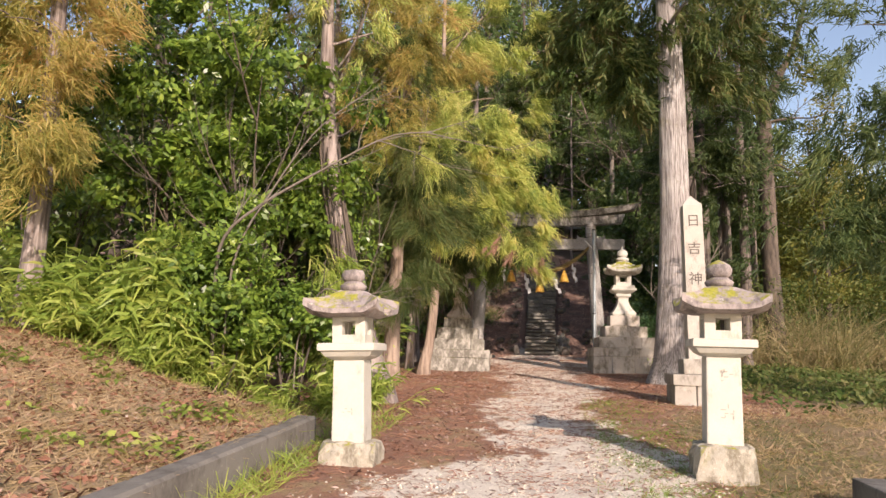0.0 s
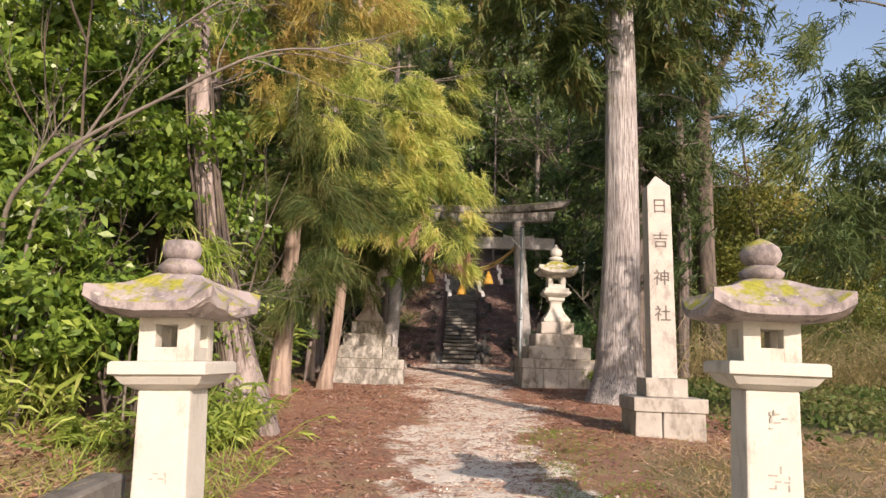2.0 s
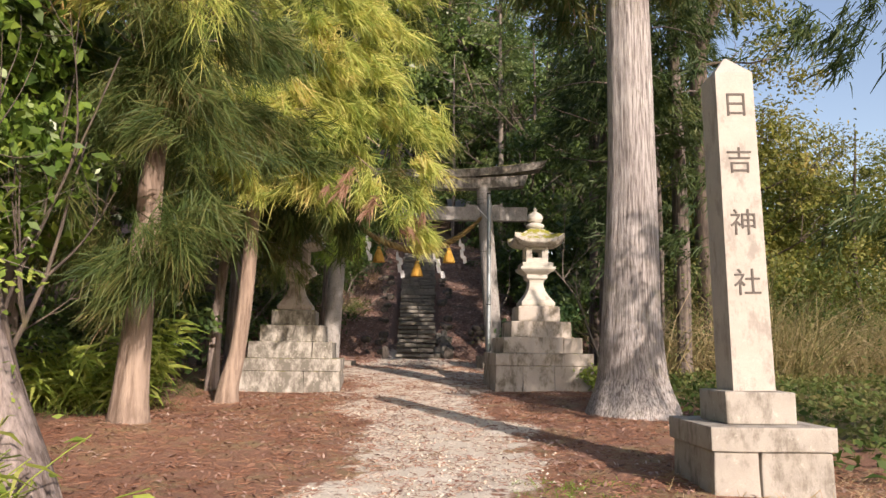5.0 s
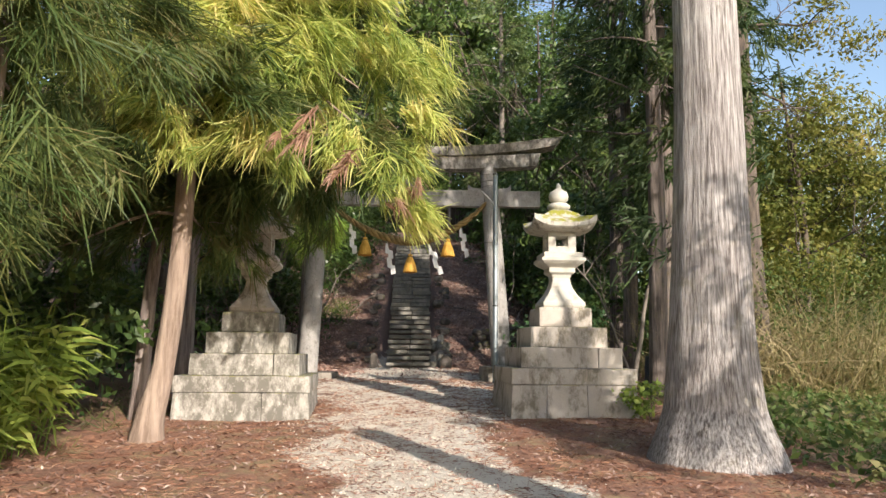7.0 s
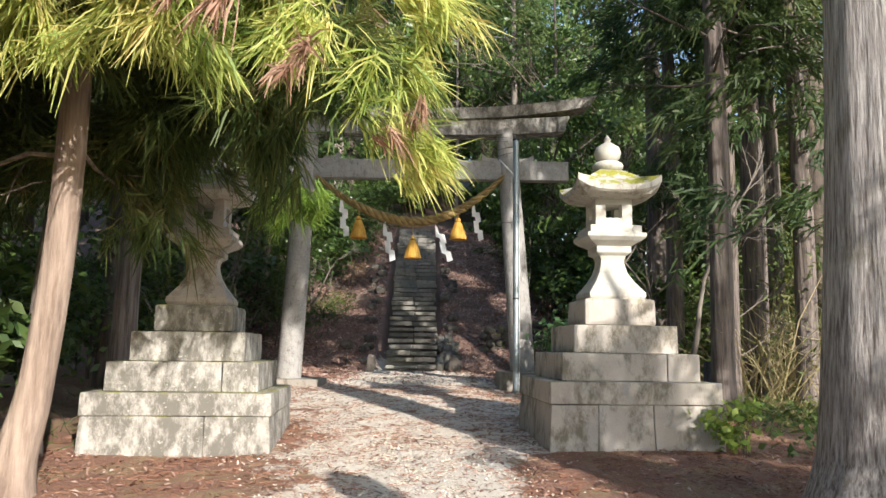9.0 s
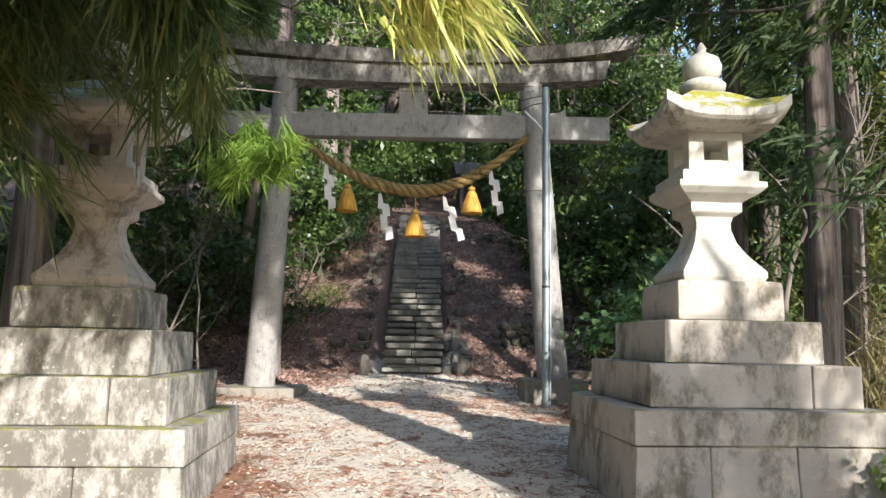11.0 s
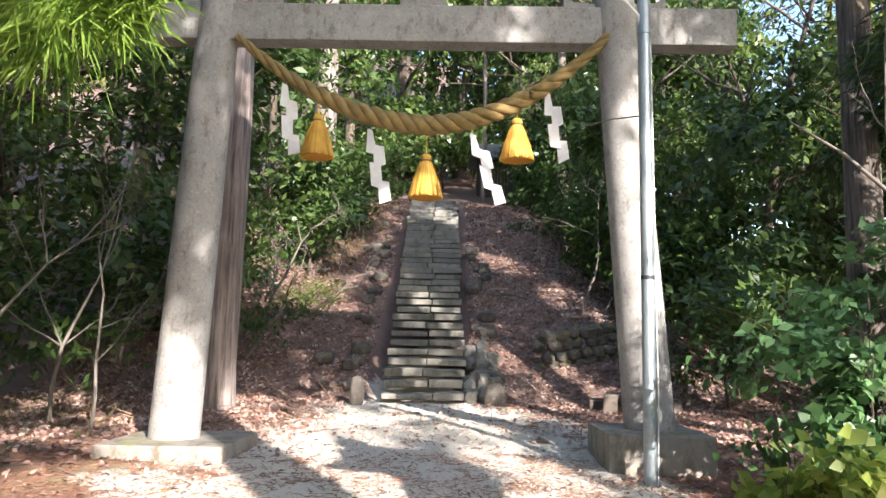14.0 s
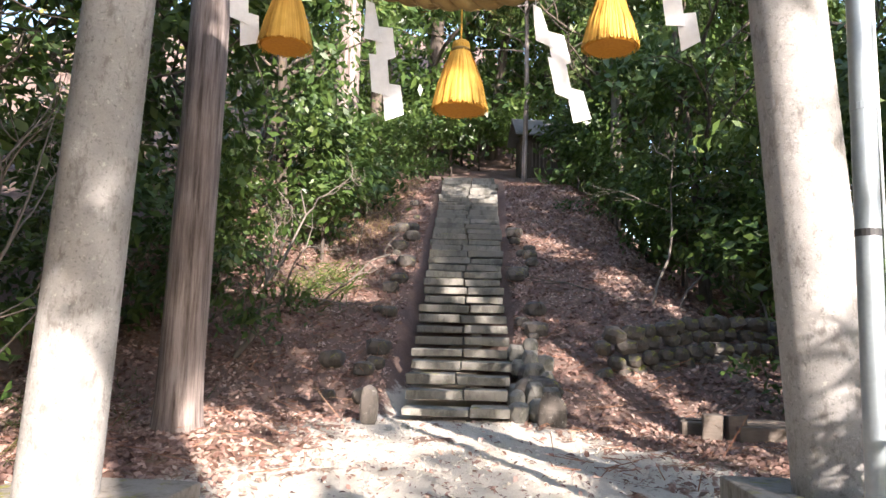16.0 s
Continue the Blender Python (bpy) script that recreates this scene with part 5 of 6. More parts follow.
broadleaf("evergreen_tree", -4.9, 11.6, 5.5, [(0, 0, 3.4, 1.3, 1.1, 1.1), (0.4, -0.3, 4.9, 1.3, 1.1, 1.0), (-0.3, -0.5, 2.2, 1.2, 0.9, 0.8)], 250, 40, 0.155, 41, M_BROAD, "glossy-leaved evergreen tree at the forest edge", spread=0.17)
broadleaf("evergreen_tree", -6.9, 12.3, 6.5, [(0, 0, 4.4, 1.5, 1.2, 1.3), (0.6, -0.4, 5.9, 1.4, 1.1, 1.0), (-0.3, -0.5, 2.6, 1.4, 1.0, 1.0)], 250, 40, 0.17, 42, M_BROAD, "bright-leaved evergreen tree at the forest edge", spread=0.17)
broadleaf("evergreen_shrub", -3.95, 10.6, 1.9, [(0, 0, 1.35, 0.9, 0.7, 0.45), (-0.7, 0.1, 1.1, 0.8, 0.6, 0.45)], 110, 40, 0.115, 43, M_BROAD, "dense glossy evergreen shrub on the bank", "shrub", 0.03, "bank shrubs", spread=0.16)
broadleaf("evergreen_shrub", -5.7, 10.4, 1.8, [(0, 0, 1.1, 1.1, 0.7, 0.55), (0.8, 0.2, 1.3, 0.8, 0.6, 0.5)], 110, 40, 0.115, 44, M_BROAD, "dense glossy evergreen shrub on the bank", "shrub", 0.03, "bank shrubs", spread=0.16)
broadleaf("evergreen_shrub", -4.75, 9.9, 2.4, [(0, 0, 1.5, 0.7, 0.6, 0.7), (-0.3, 0.1, 2.2, 0.7, 0.5, 0.5)], 110, 40, 0.115, 47, M_BROAD, "tall glossy evergreen shrub on the bank", "shrub", 0.03, "bank shrubs", spread=0.16)
broadleaf("evergreen_tree", -4.3, 13.7, 5, [(-0.3, 0, 3.3, 1.0, 0.8, 1.0), (-0.9, -0.2, 4.5, 1.1, 0.9, 0.9), (0.1, 0.2, 2.0, 0.7, 0.6, 0.6)], 170, 40, 0.14, 45, M_BROAD, "small-leaved evergreen tree at the forest edge", spread=0.2)
broadleaf("evergreen_tree", -9.6, 12.5, 6, [(0, 0, 3.0, 1.6, 1.2, 1.5), (0.3, -0.2, 5.5, 1.7, 1.3, 1.4)], 230, 36, 0.17, 46, M_BROAD, "evergreen tree at the forest edge", spread=0.25)

# bare grey branches reaching over the shrubs
def bare(name, chunks, m, label, cat, grp):
    e = empty(name, m, label, cat, grp)
    put("stem", mesh_arrays("stem", chunks[0][0], chunks[0][1], M_TWIG, True), e)
    V, F = join(chunks[1:])
    tagged(put("twig_spray", mesh_arrays("twig_spray", V, F, M_TWIG, True), e), kind="stuff")
    return e


g0 = gz(-5.0, 10.0)
for ctrl, r_, sd in (([(-4.9, 10.0, g0 - 0.1), (-4.75, 9.6, 2.3), (-4.5, 9.3, 2.95), (-3.9, 9.1, 3.35), (-3.1, 9.0, 3.75), (-2.2, 8.9, 4.15), (-1.6, 8.9, 4.2)], 0.022, 51), ([(-4.8, 10.1, g0 - 0.1), (-4.5, 9.6, 2.6), (-3.9, 9.4, 3.6), (-3.2, 9.2, 4.4), (-2.4, 9.1, 4.9)], 0.016, 53), ([(-3.9, 10.6, gz(-3.9, 10.6) - 0.05), (-3.8, 10.4, 1.6), (-3.4, 10.2, 2.3), (-2.9, 10.1, 2.2), (-2.5, 10.1, 2.3)], 0.012, 54)):
    pts = path_points(ctrl, 22)
    rg = R(sd)
    ch = [tube_arrays(pts, np.linspace(r_ * 1.4, r_ * 0.35, 22), 7)]
    for k in range(11):
        q = rg.randint(8, 21)
        a = pts[q] - pts[q - 1]
        ch += twigs(pts[q], a / np.linalg.norm(a) + rg.normal(size=3) * 0.45, rg.uniform(0.5, 1.3), r_ * 0.35, rg, 2, 3, 0.2, 0.0)
    bare("bare_branch", ch, pose(0, 0, 0), "leafless pale grey branch over the shrubs", "branch", "bare branches")

# bamboo grass
def sasa_mesh(sd, culms, h, leaf):
    rg = R(sd)
    ch = []
    for k in range(culms):
        a, q = rg.uniform(0, 6.28), rg.uniform(0, 0.45)
        base = np.array([q * math.cos(a), q * math.sin(a), -0.05])
        tip = base + np.array([rg.normal() * 0.3, rg.normal() * 0.3, h * rg.uniform(0.55, 1.1)])
        pts = path_points([base, (base + tip) / 2 + np.array([0, 0, 0.08]), tip], 5)
        V, F = tube_arrays(pts, np.linspace(0.008, 0.004, 5), 4)
        ch.append((V, F))
        nl = rg.randint(9, 16)
        t = rg.uniform(0.35, 1.0, nl)
        P = base + (tip - base) * t[:, None]
        D = unit(np.stack([rg.normal(size=nl), rg.normal(size=nl), rg.uniform(-0.1, 0.7, nl)], -1))
        bend = np.zeros((nl, 3))
        bend[:, 2] = -rg.uniform(0.3, 0.9, nl)
        ch.append(strips(P, D, leaf * rg.uniform(0.6, 1.15, nl), np.full(nl, leaf * 0.13), bend, rg))
    V, F = join(ch)
    return mesh_arrays("bamboo_grass", V, F, M_SASA)


SASA = [sasa_mesh(61 + k, 26, (0.9, 1.7, 0.7)[k], (0.34, 0.40, 0.22)[k]) for k in range(3)]
rg = R(64)
for k in range(34):
    if k < 22:
        x, y = rg.uniform(-8.2, -3.5), rg.uniform(9.4, 10.6)
    elif k < 27:
        x, y = rg.uniform(-3.6, -2.9), rg.uniform(10.2, 11.6)
    else:
        x, y = rg.uniform(-5.6, -4.5), rg.uniform(16.6, 18.6)
    ob = put("bamboo_grass", SASA[2 if 22 <= k < 27 else k % 3], None, "", pose(x, y, gz(x, y), 0, 0, rg.uniform(0, 360)))
    ob.scale = (1, 1, rg.uniform(0.8, 1.25))
    tagged(ob, "clump of bright green bamboo grass", "bamboo grass", "bamboo grass clumps", "stuff")

# right side: conifers and forked tree
def conifer(name, x, y, h, blobs, tufts, per, length, width, sd, mt, label, r=0.2, limbs=16, z=None, bark=None):
    e = tree(name, x, y, label, "conifer")
    trunk_part(e, [(0, 0, -0.1), (0, 0, 0.5), (0.05, 0, h * 0.3), (0, 0.05, h * 0.65), (0, 0, h)], [r * 1.5, r * 1.1, r, r * 0.7, r * 0.15], bark or M_DARKBARK, 14, 0.03, 24, sd, limb_set((h * 0.38, h * 0.9), limbs, h * 0.16, 0.03, R(sd), -0.05))
    crown(e, sprays(blobs, tufts, per, length, width, R(sd + 1), 0.7, 0.35, 0.22), mt)
    return e


conifer("field_conifer", 6.1, 13.7, 6.6, [(-1.3, 0.0, 3.1, 0.9, 1.0, 0.5), (0.2, 0.3, 2.3, 1.5, 1.4, 0.7), (-0.9, -0.2, 4.3, 1.3, 1.2, 0.6), (0.4, 0, 4.0, 1.6, 1.5, 0.8), (0.3, 0, 5.2, 1.0, 1.0, 0.6)], 380, 34, 0.42, 0.022, 75, M_FIELD, "green conifer with spreading drooping branches beside the field")
conifer("field_conifer", 8.3, 17.4, 11, [(-1.2, -0.5, 2.6, 1.5, 1.3, 0.9), (-1.3, 0, 4.6, 1.7, 1.7, 1.2), (-1.4, 0, 6.4, 1.9, 1.8, 1.5), (-0.8, 0, 9, 1.7, 1.6, 2.0)], 360, 34, 0.42, 0.024, 71, M_FIELD, "tall dark conifer with spreading branches in the field")
for k, (x, y, h) in enumerate(((4.15, 25.1, 14), (4.75, 26.4, 15), (5.6, 27.2, 14), (4.6, 28.8, 13), (6.4, 31.5, 17), (4.6, 30.0, 15), (6.0, 26.1, 13), (7.0, 29.4, 16))):
    conifer("forest_cedar", x, y, h, [(0.6, -0.3, h * 0.34, 1.3, 1.3, 1.1), (0.2, -0.5, h * 0.24, 1.1, 1.1, 0.8), (0, 0, h * 0.5, 1.6, 1.6, 1.6), (0, 0, h * 0.68, 1.9, 1.9, 2), (0, 0, h * 0.88, 1.4, 1.4, 2.2)], 250, 26, 0.5, 0.035, 80 + 2 * k, M_CONIFER, "tall forest cedar beyond the pedestal lantern", 0.17 + 0.02 * (k % 3), 20, None, M_FORESTBARK)

e = tree("forked_tree", 7.5, 28.2, "dark forked tree trunk with sparse foliage", "tree")
trunk_part(e, [(0, 0, -0.1), (0, 0, 1), (-0.1, 0, 4), (-0.15, 0, 9.4), (-0.3, 0, 11.6), (-0.2, 0, 16)], [0.42, 0.33, 0.29, 0.25, 0.19, 0.05], M_DARKBARK, 18, 0.03, 30, 90, [tube_arrays(path_points([(-0.15, 0, 9.3), (0.35, 0, 10.6), (1.1, 0, 12.2), (1.7, 0.2, 14.5)], 10), np.linspace(0.2, 0.05, 10), 9)] + twigs((-0.1, 0, 9), (1, 0.1, 0.3), 3, 0.05, R(91), 2, 4) + twigs((0, 0, 7.4), (1, 0.1, 0.1), 2.5, 0.04, R(92), 2, 4))
crown(e, leaf_crown([(2.0, 0, 11.0, 1.3, 1.0, 1.0), (2.4, 0, 8.9, 1.0, 0.9, 0.7), (1.9, 0, 6.6, 1.0, 1.0, 0.8), (0.2, 0, 15, 2.0, 1.8, 1.6)], 210, 40, 0.16, R(93), 0.4, 0.35), M_GOLD)

# prototypes of the wood behind
def proto(name, label, blobs, clumps, per, size, sd, mt, h, r, cat="tree", spread=0.4):
    e = empty(name, pose(0, 0, 0), label, cat, "trees of the wood behind")
    rg = R(sd)
    stems = [tube_arrays(wander((0, 0, -0.3), (0, 0, 1), h, rg, 9, 0.08), np.linspace(r, r * 0.2, 10), 9)]
    for k in range(7):
        a = rg.uniform(0, 6.28)
        stems += twigs((0, 0, h * rg.uniform(0.15, 0.7)), (math.cos(a), math.sin(a), 0.5), h * 0.3, r * 0.3, rg, 1, 4, 0.3, 0.03)
    V, F = join(stems)
    put("trunk", mesh_arrays("trunk", V, F, M_DARKBARK, True), e)
    crown(e, leaf_crown(blobs, clumps, per, size, rg, 0.35, spread), mt)
    return e


T_EV = proto("wood_tree", "dark evergreen tree of the wood behind", [(0, 0, 4.0, 2.0, 2.0, 1.8), (0.5, 0.3, 6.5, 2.0, 2.0, 1.6), (-0.4, 0, 8.5, 1.5, 1.5, 1.3), (-0.6, -0.4, 2.2, 1.6, 1.5, 1.2)], 170, 26, 0.25, 101, M_EVER, 9, 0.16)
T_EV2 = proto("wood_tree", "tall dark evergreen tree of the wood behind", [(0, 0, 6.0, 1.7, 1.7, 2.4), (0.2, 0.3, 9.5, 1.6, 1.6, 2.2), (0, 0, 12, 1.1, 1.1, 1.6)], 170, 26, 0.24, 102, M_EVER, 13, 0.2)
T_GO = proto("golden_tree", "yellow-green tree beyond the field", [(0, 0, 3.5, 2.0, 2.0, 1.8), (0.4, 0.3, 6.0, 1.9, 1.9, 1.6), (-0.3, 0, 8, 1.2, 1.2, 1.0)], 220, 44, 0.15, 103, M_GOLD, 8.5, 0.13)
T_SH = proto("understory_shrub", "shaded evergreen understory shrub", [(0, 0, 0.9, 1.1, 1.1, 0.8), (0.6, 0.2, 1.5, 0.8, 0.8, 0.6)], 56, 22, 0.17, 104, M_EVER, 1.8, 0.04, "shrub", 0.25)
rg = R(110)
spots = []
for x, y, kind in ((-6.5, 27, 1), (-8.5, 22, 0), (-7.5, 18.5, 0), (-6.3, 15.3, 0), (-9.5, 16, 1), (-11, 20, 1), (-12, 13.5, 0), (-9, 26, 1), (-7.2, 31, 0), (-5.6, 34.5, 0), (-8.2, 36, 1), (-5.2, 39, 0), (-7, 43, 1), (-4.6, 47.5, 0), (-9.5, 41, 1), (-6.5, 50, 1), (-3.5, 53, 1), (-0.8, 57, 0), (1.5, 56.5, 1), (3.6, 54, 0), (-2.4, 60, 1), (4.6, 47, 0), (3.9, 42.5, 1), (3.6, 38.2, 0), (5.4, 35.5, 0), (6.5, 40, 1), (7.5, 34.5, 0), (8.5, 46, 1), (6, 52, 1), (-13, 28, 1), (-12.5, 35, 1), (10, 40, 1), (2.8, 44, 1), (0.8, 61, 1), (-5.5, 57, 1), (3.0, 61, 1)):
    spots.append((x, y, (T_EV, T_EV2)[kind]))
for x, y in ((11.2, 33.5), (13.5, 31), (9.8, 36.5), (15, 36), (12.5, 40), (17.5, 33), (10.2, 31.2), (20, 38)):
    spots.append((x, y, T_GO))
for x, y in ((-5.6, 21.3), (-6.6, 24.4), (-7.4, 28.3), (-7.2, 30.2), (-5.9, 19.3), (-7.2, 21), (2.9, 40.5), (2.6, 43.2), (4.2, 33.2), (3.5, 31.8), (5.5, 29.3), (4.8, 36), (-5.8, 15.2), (-8, 29), (-4.9, 42), (3.0, 46.5), (3.1, 49.5), (-4.2, 44.5)):
    spots.append((x, y, T_SH))
for x, y in ((-7, 63), (-4, 64), (-1, 65), (2, 64), (5, 62), (8, 58), (-10, 58), (9, 52), (-11, 48), (6.8, 45), (9, 38.5), (-14, 41), (-15, 22), (-16, 30)):
    spots.append((x, y, T_EV2))
for x, y in ((8, 33), (10, 34), (12, 33), (14, 34.5), (16, 33), (18, 35), (9.5, 31.8), (20, 36), (-6.2, 33), (-7.5, 35), (-5.8, 36.5), (-6.5, 39), (-3, 52.6), (-1.2, 53.4), (2.4, 53.2), (3.6, 51.2), (-5, 50), (0.6, 53.6), (-4, 54.5), (-2, 55.5), (0.2, 55), (2.4, 54.6), (4.4, 52), (-6, 53), (-8, 48), (5.4, 43), (5.2, 40), (6.5, 37), (4.4, 39.5), (-8, 33), (-7, 26), (-8.5, 19)):
    spots.append((x, y, T_SH))
for x, y in ((-9.2, 32.5), (-8.6, 38.8), (-10.6, 36.2), (-7.6, 45.5)):
    spots.append((x, y, T_EV2))
for x, y in ((-4.0, 37.6), (-4.4, 39.6), (-3.7, 40.6), (-4.6, 41.4), (-3.6, 43.2), (-5.2, 35.4), (-3.3, 46.0), (-2.9, 48.5), (3.0, 37.4), (3.3, 38.8), (2.5, 41.8), (1.9, 45.2), (2.0, 47.8), (3.7, 35.6), (2.2, 51.8), (-2.2, 50.5), (-4.8, 33.6), (4.4, 34.2)):
    spots.append((x, y, T_SH))
used = set()
for x, y, pr in spots:
    m = pose(x, y, gz(x, y) - 0.05, 0, 0, rg.uniform(0, 360))
    if pr.name not in used:
        used.add(pr.name)
        ob = pr
        ob.matrix_basis = m
    else:
        ob = copy_thing(pr, m)
    s = rg.uniform(0.85, 1.25) * (1.45 if y > 46 else 1.0)
    ob.scale = (s, s, s * rg.uniform(0.9, 1.15))

# far wooded ridge beyond the field and behind the mound
rg = R(112)
FAR = [(x, 62 + 14 * math.sin(x * 0.21) + abs(x - 20) * 0.3, flat_z(60) + rg.uniform(2, 6) - 2, 6, 5, rg.uniform(4, 7)) for x in np.linspace(9, 80, 26)]
FAR += [(x, 74 + 4 * math.sin(x), 16 + rg.uniform(-2, 3), 6, 5, 8) for x in np.linspace(-36, 10, 14)] + [(-24 - 2 * math.sin(y), y, 4 + rg.uniform(0, 3), 5, 6, 6) for y in np.linspace(8, 60, 12)]
NEAR = [(x, 61 + 2 * math.sin(x * 1.7), rg.uniform(10, 19), 3.2, 2.6, 3.5) for x in np.linspace(-17, 13, 22)] + [(-18, y, rg.uniform(3, 9), 2.5, 3.5, 4) for y in np.linspace(16, 54, 12)] + [(12 + 0.1 * y, y, rg.uniform(4, 8), 2.5, 3, 3.5) for y in np.linspace(40, 58, 7)] + [(7.5 + 1.0 * k, 47 + 3 * math.sin(1.9 * k), rg.uniform(5, 13), 2.6, 2.4, 3.2) for k in range(10)]
tagged(put("hill_wood", mesh_arrays("hill_wood", *leaf_crown(NEAR, 2000, 28, 0.5, rg, 0.7, 0.75), M_EVER)), "dense dark evergreen wood over the hill", "woods", kind="stuff")
tagged(put("far_wood", mesh_arrays("far_wood", *leaf_crown(FAR, 1900, 26, 0.6, rg, 0.8, 0.9), M_GOLD)), "yellow-green far wooded ridge beyond the field", "woods", kind="stuff")

# cypress behind the gate
conifer("cypress", 2.7, 43.4, 17, [(0, 0, 5, 1.6, 1.6, 2.2), (0, 0, 9, 1.7, 1.7, 2.6), (0, 0, 13, 1.2, 1.2, 2.6), (0, 0, 16, 0.6, 0.6, 1.4)], 420, 26, 0.42, 0.04, 120, M_CYPRESS, "tall cypress with pale stem behind the gate", 0.14, 24, None, M_TWIG)
# cedars behind the gate on the mound
for (x, y, h, r_, sd, lab) in ((-3.85, 30.9, 14, 0.21, 130, "straight cedar trunk just behind the gate"), (-4.7, 42.5, 13, 0.33, 132, "thick vine-clad cedar on the mound"), (0.4, 47.4, 11, 0.08, 134, "thin tree stem near the shrine hut")):
    conifer("mound_cedar", x, y, h, [(0, 0, h * 0.62, 1.7, 1.7, 1.5), (0, 0, h * 0.8, 1.7, 1.7, 2.0)], 150, 26, 0.5, 0.035, sd, M_CONIFER, lab, r_, 14, None, M_BARK)

# bare crooked shrubs
for (x, y, L, r_, sd, d) in ((-4.3, 33.7, 2.9, 0.055, 140, (0.75, 0.1, 0.8)), (-4.1, 34.4, 2.2, 0.03, 141, (0.5, 0, 1)), (2.1, 36.2, 3.2, 0.035, 142, (0.35, 0, 1)), (2.0, 36.0, 2.8, 0.03, 143, (-0.25, 0, 1)), (2.6, 36.4, 2.6, 0.03, 144, (0.7, 0, 0.7)), (3.95, 26.2, 3.8, 0.08, 145, (0.25, 0, 1)), (4.1, 26.3, 2.8, 0.05, 146, (0.4, 0.1, 1)), (3.9, 26.1, 3.8, 0.05, 160, (-0.1, 0, 1)), (-5.4, 29.5, 3.4, 0.035, 147, (-0.1, 0, 1)), (-6.0, 28.5, 3.0, 0.04, 148, (0.3, 0, 1)), (-3.7, 35.4, 1.9, 0.03, 149, (0.3, 0, 0.8)), (-3.4, 38.2, 1.6, 0.025, 150, (0.2, -0.2, 0.8)), (-4.6, 36.6, 2.4, 0.03, 156, (0.2, -0.1, 1)), (-3.3, 41.0, 1.6, 0.025, 157, (0.1, 0, 1)), (3.4, 34.6, 2.6, 0.03, 158, (-0.1, 0, 1)), (-4.6, 28.9, 2.8, 0.03, 159, (0.1, 0, 1))):
    bare("bare_shrub", twigs((0, 0, -0.05), d, L, r_ * 0.8, R(sd), 3, 4, 0.28 if y < 30 else 0.6, 0.06 if y < 30 else 0.02), pose(x, y, gz(x, y)), "leafless crooked grey shrub in the shade", "shrub", "bare shrubs")

# leafy bush by the steel pole
broadleaf("leafy_bush", 2.35, 26.0, 1.5, [(0.1, 0.2, 1.35, 0.7, 0.6, 0.55), (-0.25, 0, 0.8, 0.6, 0.5, 0.45), (0.3, 0.1, 0.6, 0.6, 0.5, 0.4)], 190, 22, 0.105, 151, M_BUSH, "pale green broad-leaved bush beside the pedestal", "bush", 0.02, "", 0.7, 0.13)
broadleaf("leafy_bush", 1.55, 25.3, 0.5, [(0, 0, 0.32, 0.5, 0.4, 0.25)], 26, 16, 0.13, 152, M_SASA, "low bright green bush at the pole foot", "bush", 0.01, "", 0.7, 0.12)
broadleaf("leafy_bush", 2.75, 21.1, 0.5, [(0, 0, 0.30, 0.28, 0.22, 0.25)], 16, 16, 0.10, 153, M_SASA, "small shrub at the pedestal foot", "bush", 0.008, "", 0.6, 0.1)

# ---- ground cover ----
def scatter(n, xr, yr, mask, rng):
    """Points strewn over a stretch of the plan, kept where the mask is strong."""
    x, y = rng.uniform(*xr, n), rng.uniform(*yr, n)
    k = rng.uniform(size=n) < mask(x, y)
    x, y = x[k], y[k]
    return np.stack([x, y, ground_z(x, y)], -1)


def stuff(name, arr, mat_, label, cat):
    return tagged(put(name, mesh_arrays(name, arr[0], arr[1], mat_)), label, cat, kind="stuff")


def patchy(x, y, s=0.9, ph=0.0):
    return 0.5 + 0.5 * np.sin(x * 2.1 * s + 1.7 * np.sin(y * 1.3 * s + ph)) * np.sin(y * 1.7 * s + ph + 1.1 * np.sin(x * 1.9 * s))


rg = R(200)
P = scatter(150000, (-4.5, 3.8), (2.5, 28), lambda x, y: (1 - 0.75 * gravel_mask(x, y) * patchy(x, y)) * (1 - 0.85 * grass_mask(x, y)) * smooth(4, 9, y) * (1 - dry_mask(x, y)), rg)
n = len(P)
D = unit(np.stack([rg.normal(size=n), rg.normal(size=n), rg.uniform(-0.05, 0.25, n)], -1))
stuff("cedar_litter", strips(P + np.array([0, 0, 0.006]), D, rg.uniform(0.03, 0.12, n), rg.uniform(0.004, 0.010, n), np.tile([0, 0, -0.15], (n, 1)), rg, 1), M_LITTER, "red-brown fallen cedar sprays on the ground", "leaf litter")
P = scatter(85000, (-7, 5.5), (26, 47), lambda x, y: np.clip(1 - gravel_mask(x, y) * 1.15, 0.03, 1) * smooth(26, 30, y) * ((x < -2.0 - 0.02 * (y - 32)) | (x > -0.3) | (y < 32.3)), rg)
n = len(P)
stuff("fallen_leaves", leaf_quads(P + np.array([0, 0, 0.015]), np.stack([rg.normal(size=n) * 0.5, rg.normal(size=n) * 0.8 - 0.3, np.ones(n)], -1), rg.uniform(0.045, 0.11, n), rg, 0.5), M_FALLEN, "dull red-brown fallen leaves over the slope", "leaf litter")
P = scatter(11000, (-3, 2), (5, 33), lambda x, y: gravel_mask(x, y) * (0.3 + 0.4 * patchy(x, y)), rg)
n = len(P)
stuff("path_leaves", leaf_quads(P + np.array([0, 0, 0.012]), np.stack([rg.normal(size=n) * 0.3, rg.normal(size=n) * 0.3, np.ones(n)], -1), rg.uniform(0.02, 0.06, n), rg, 0.4), M_FALLEN, "scattered brown leaves on the gravel", "leaf litter")


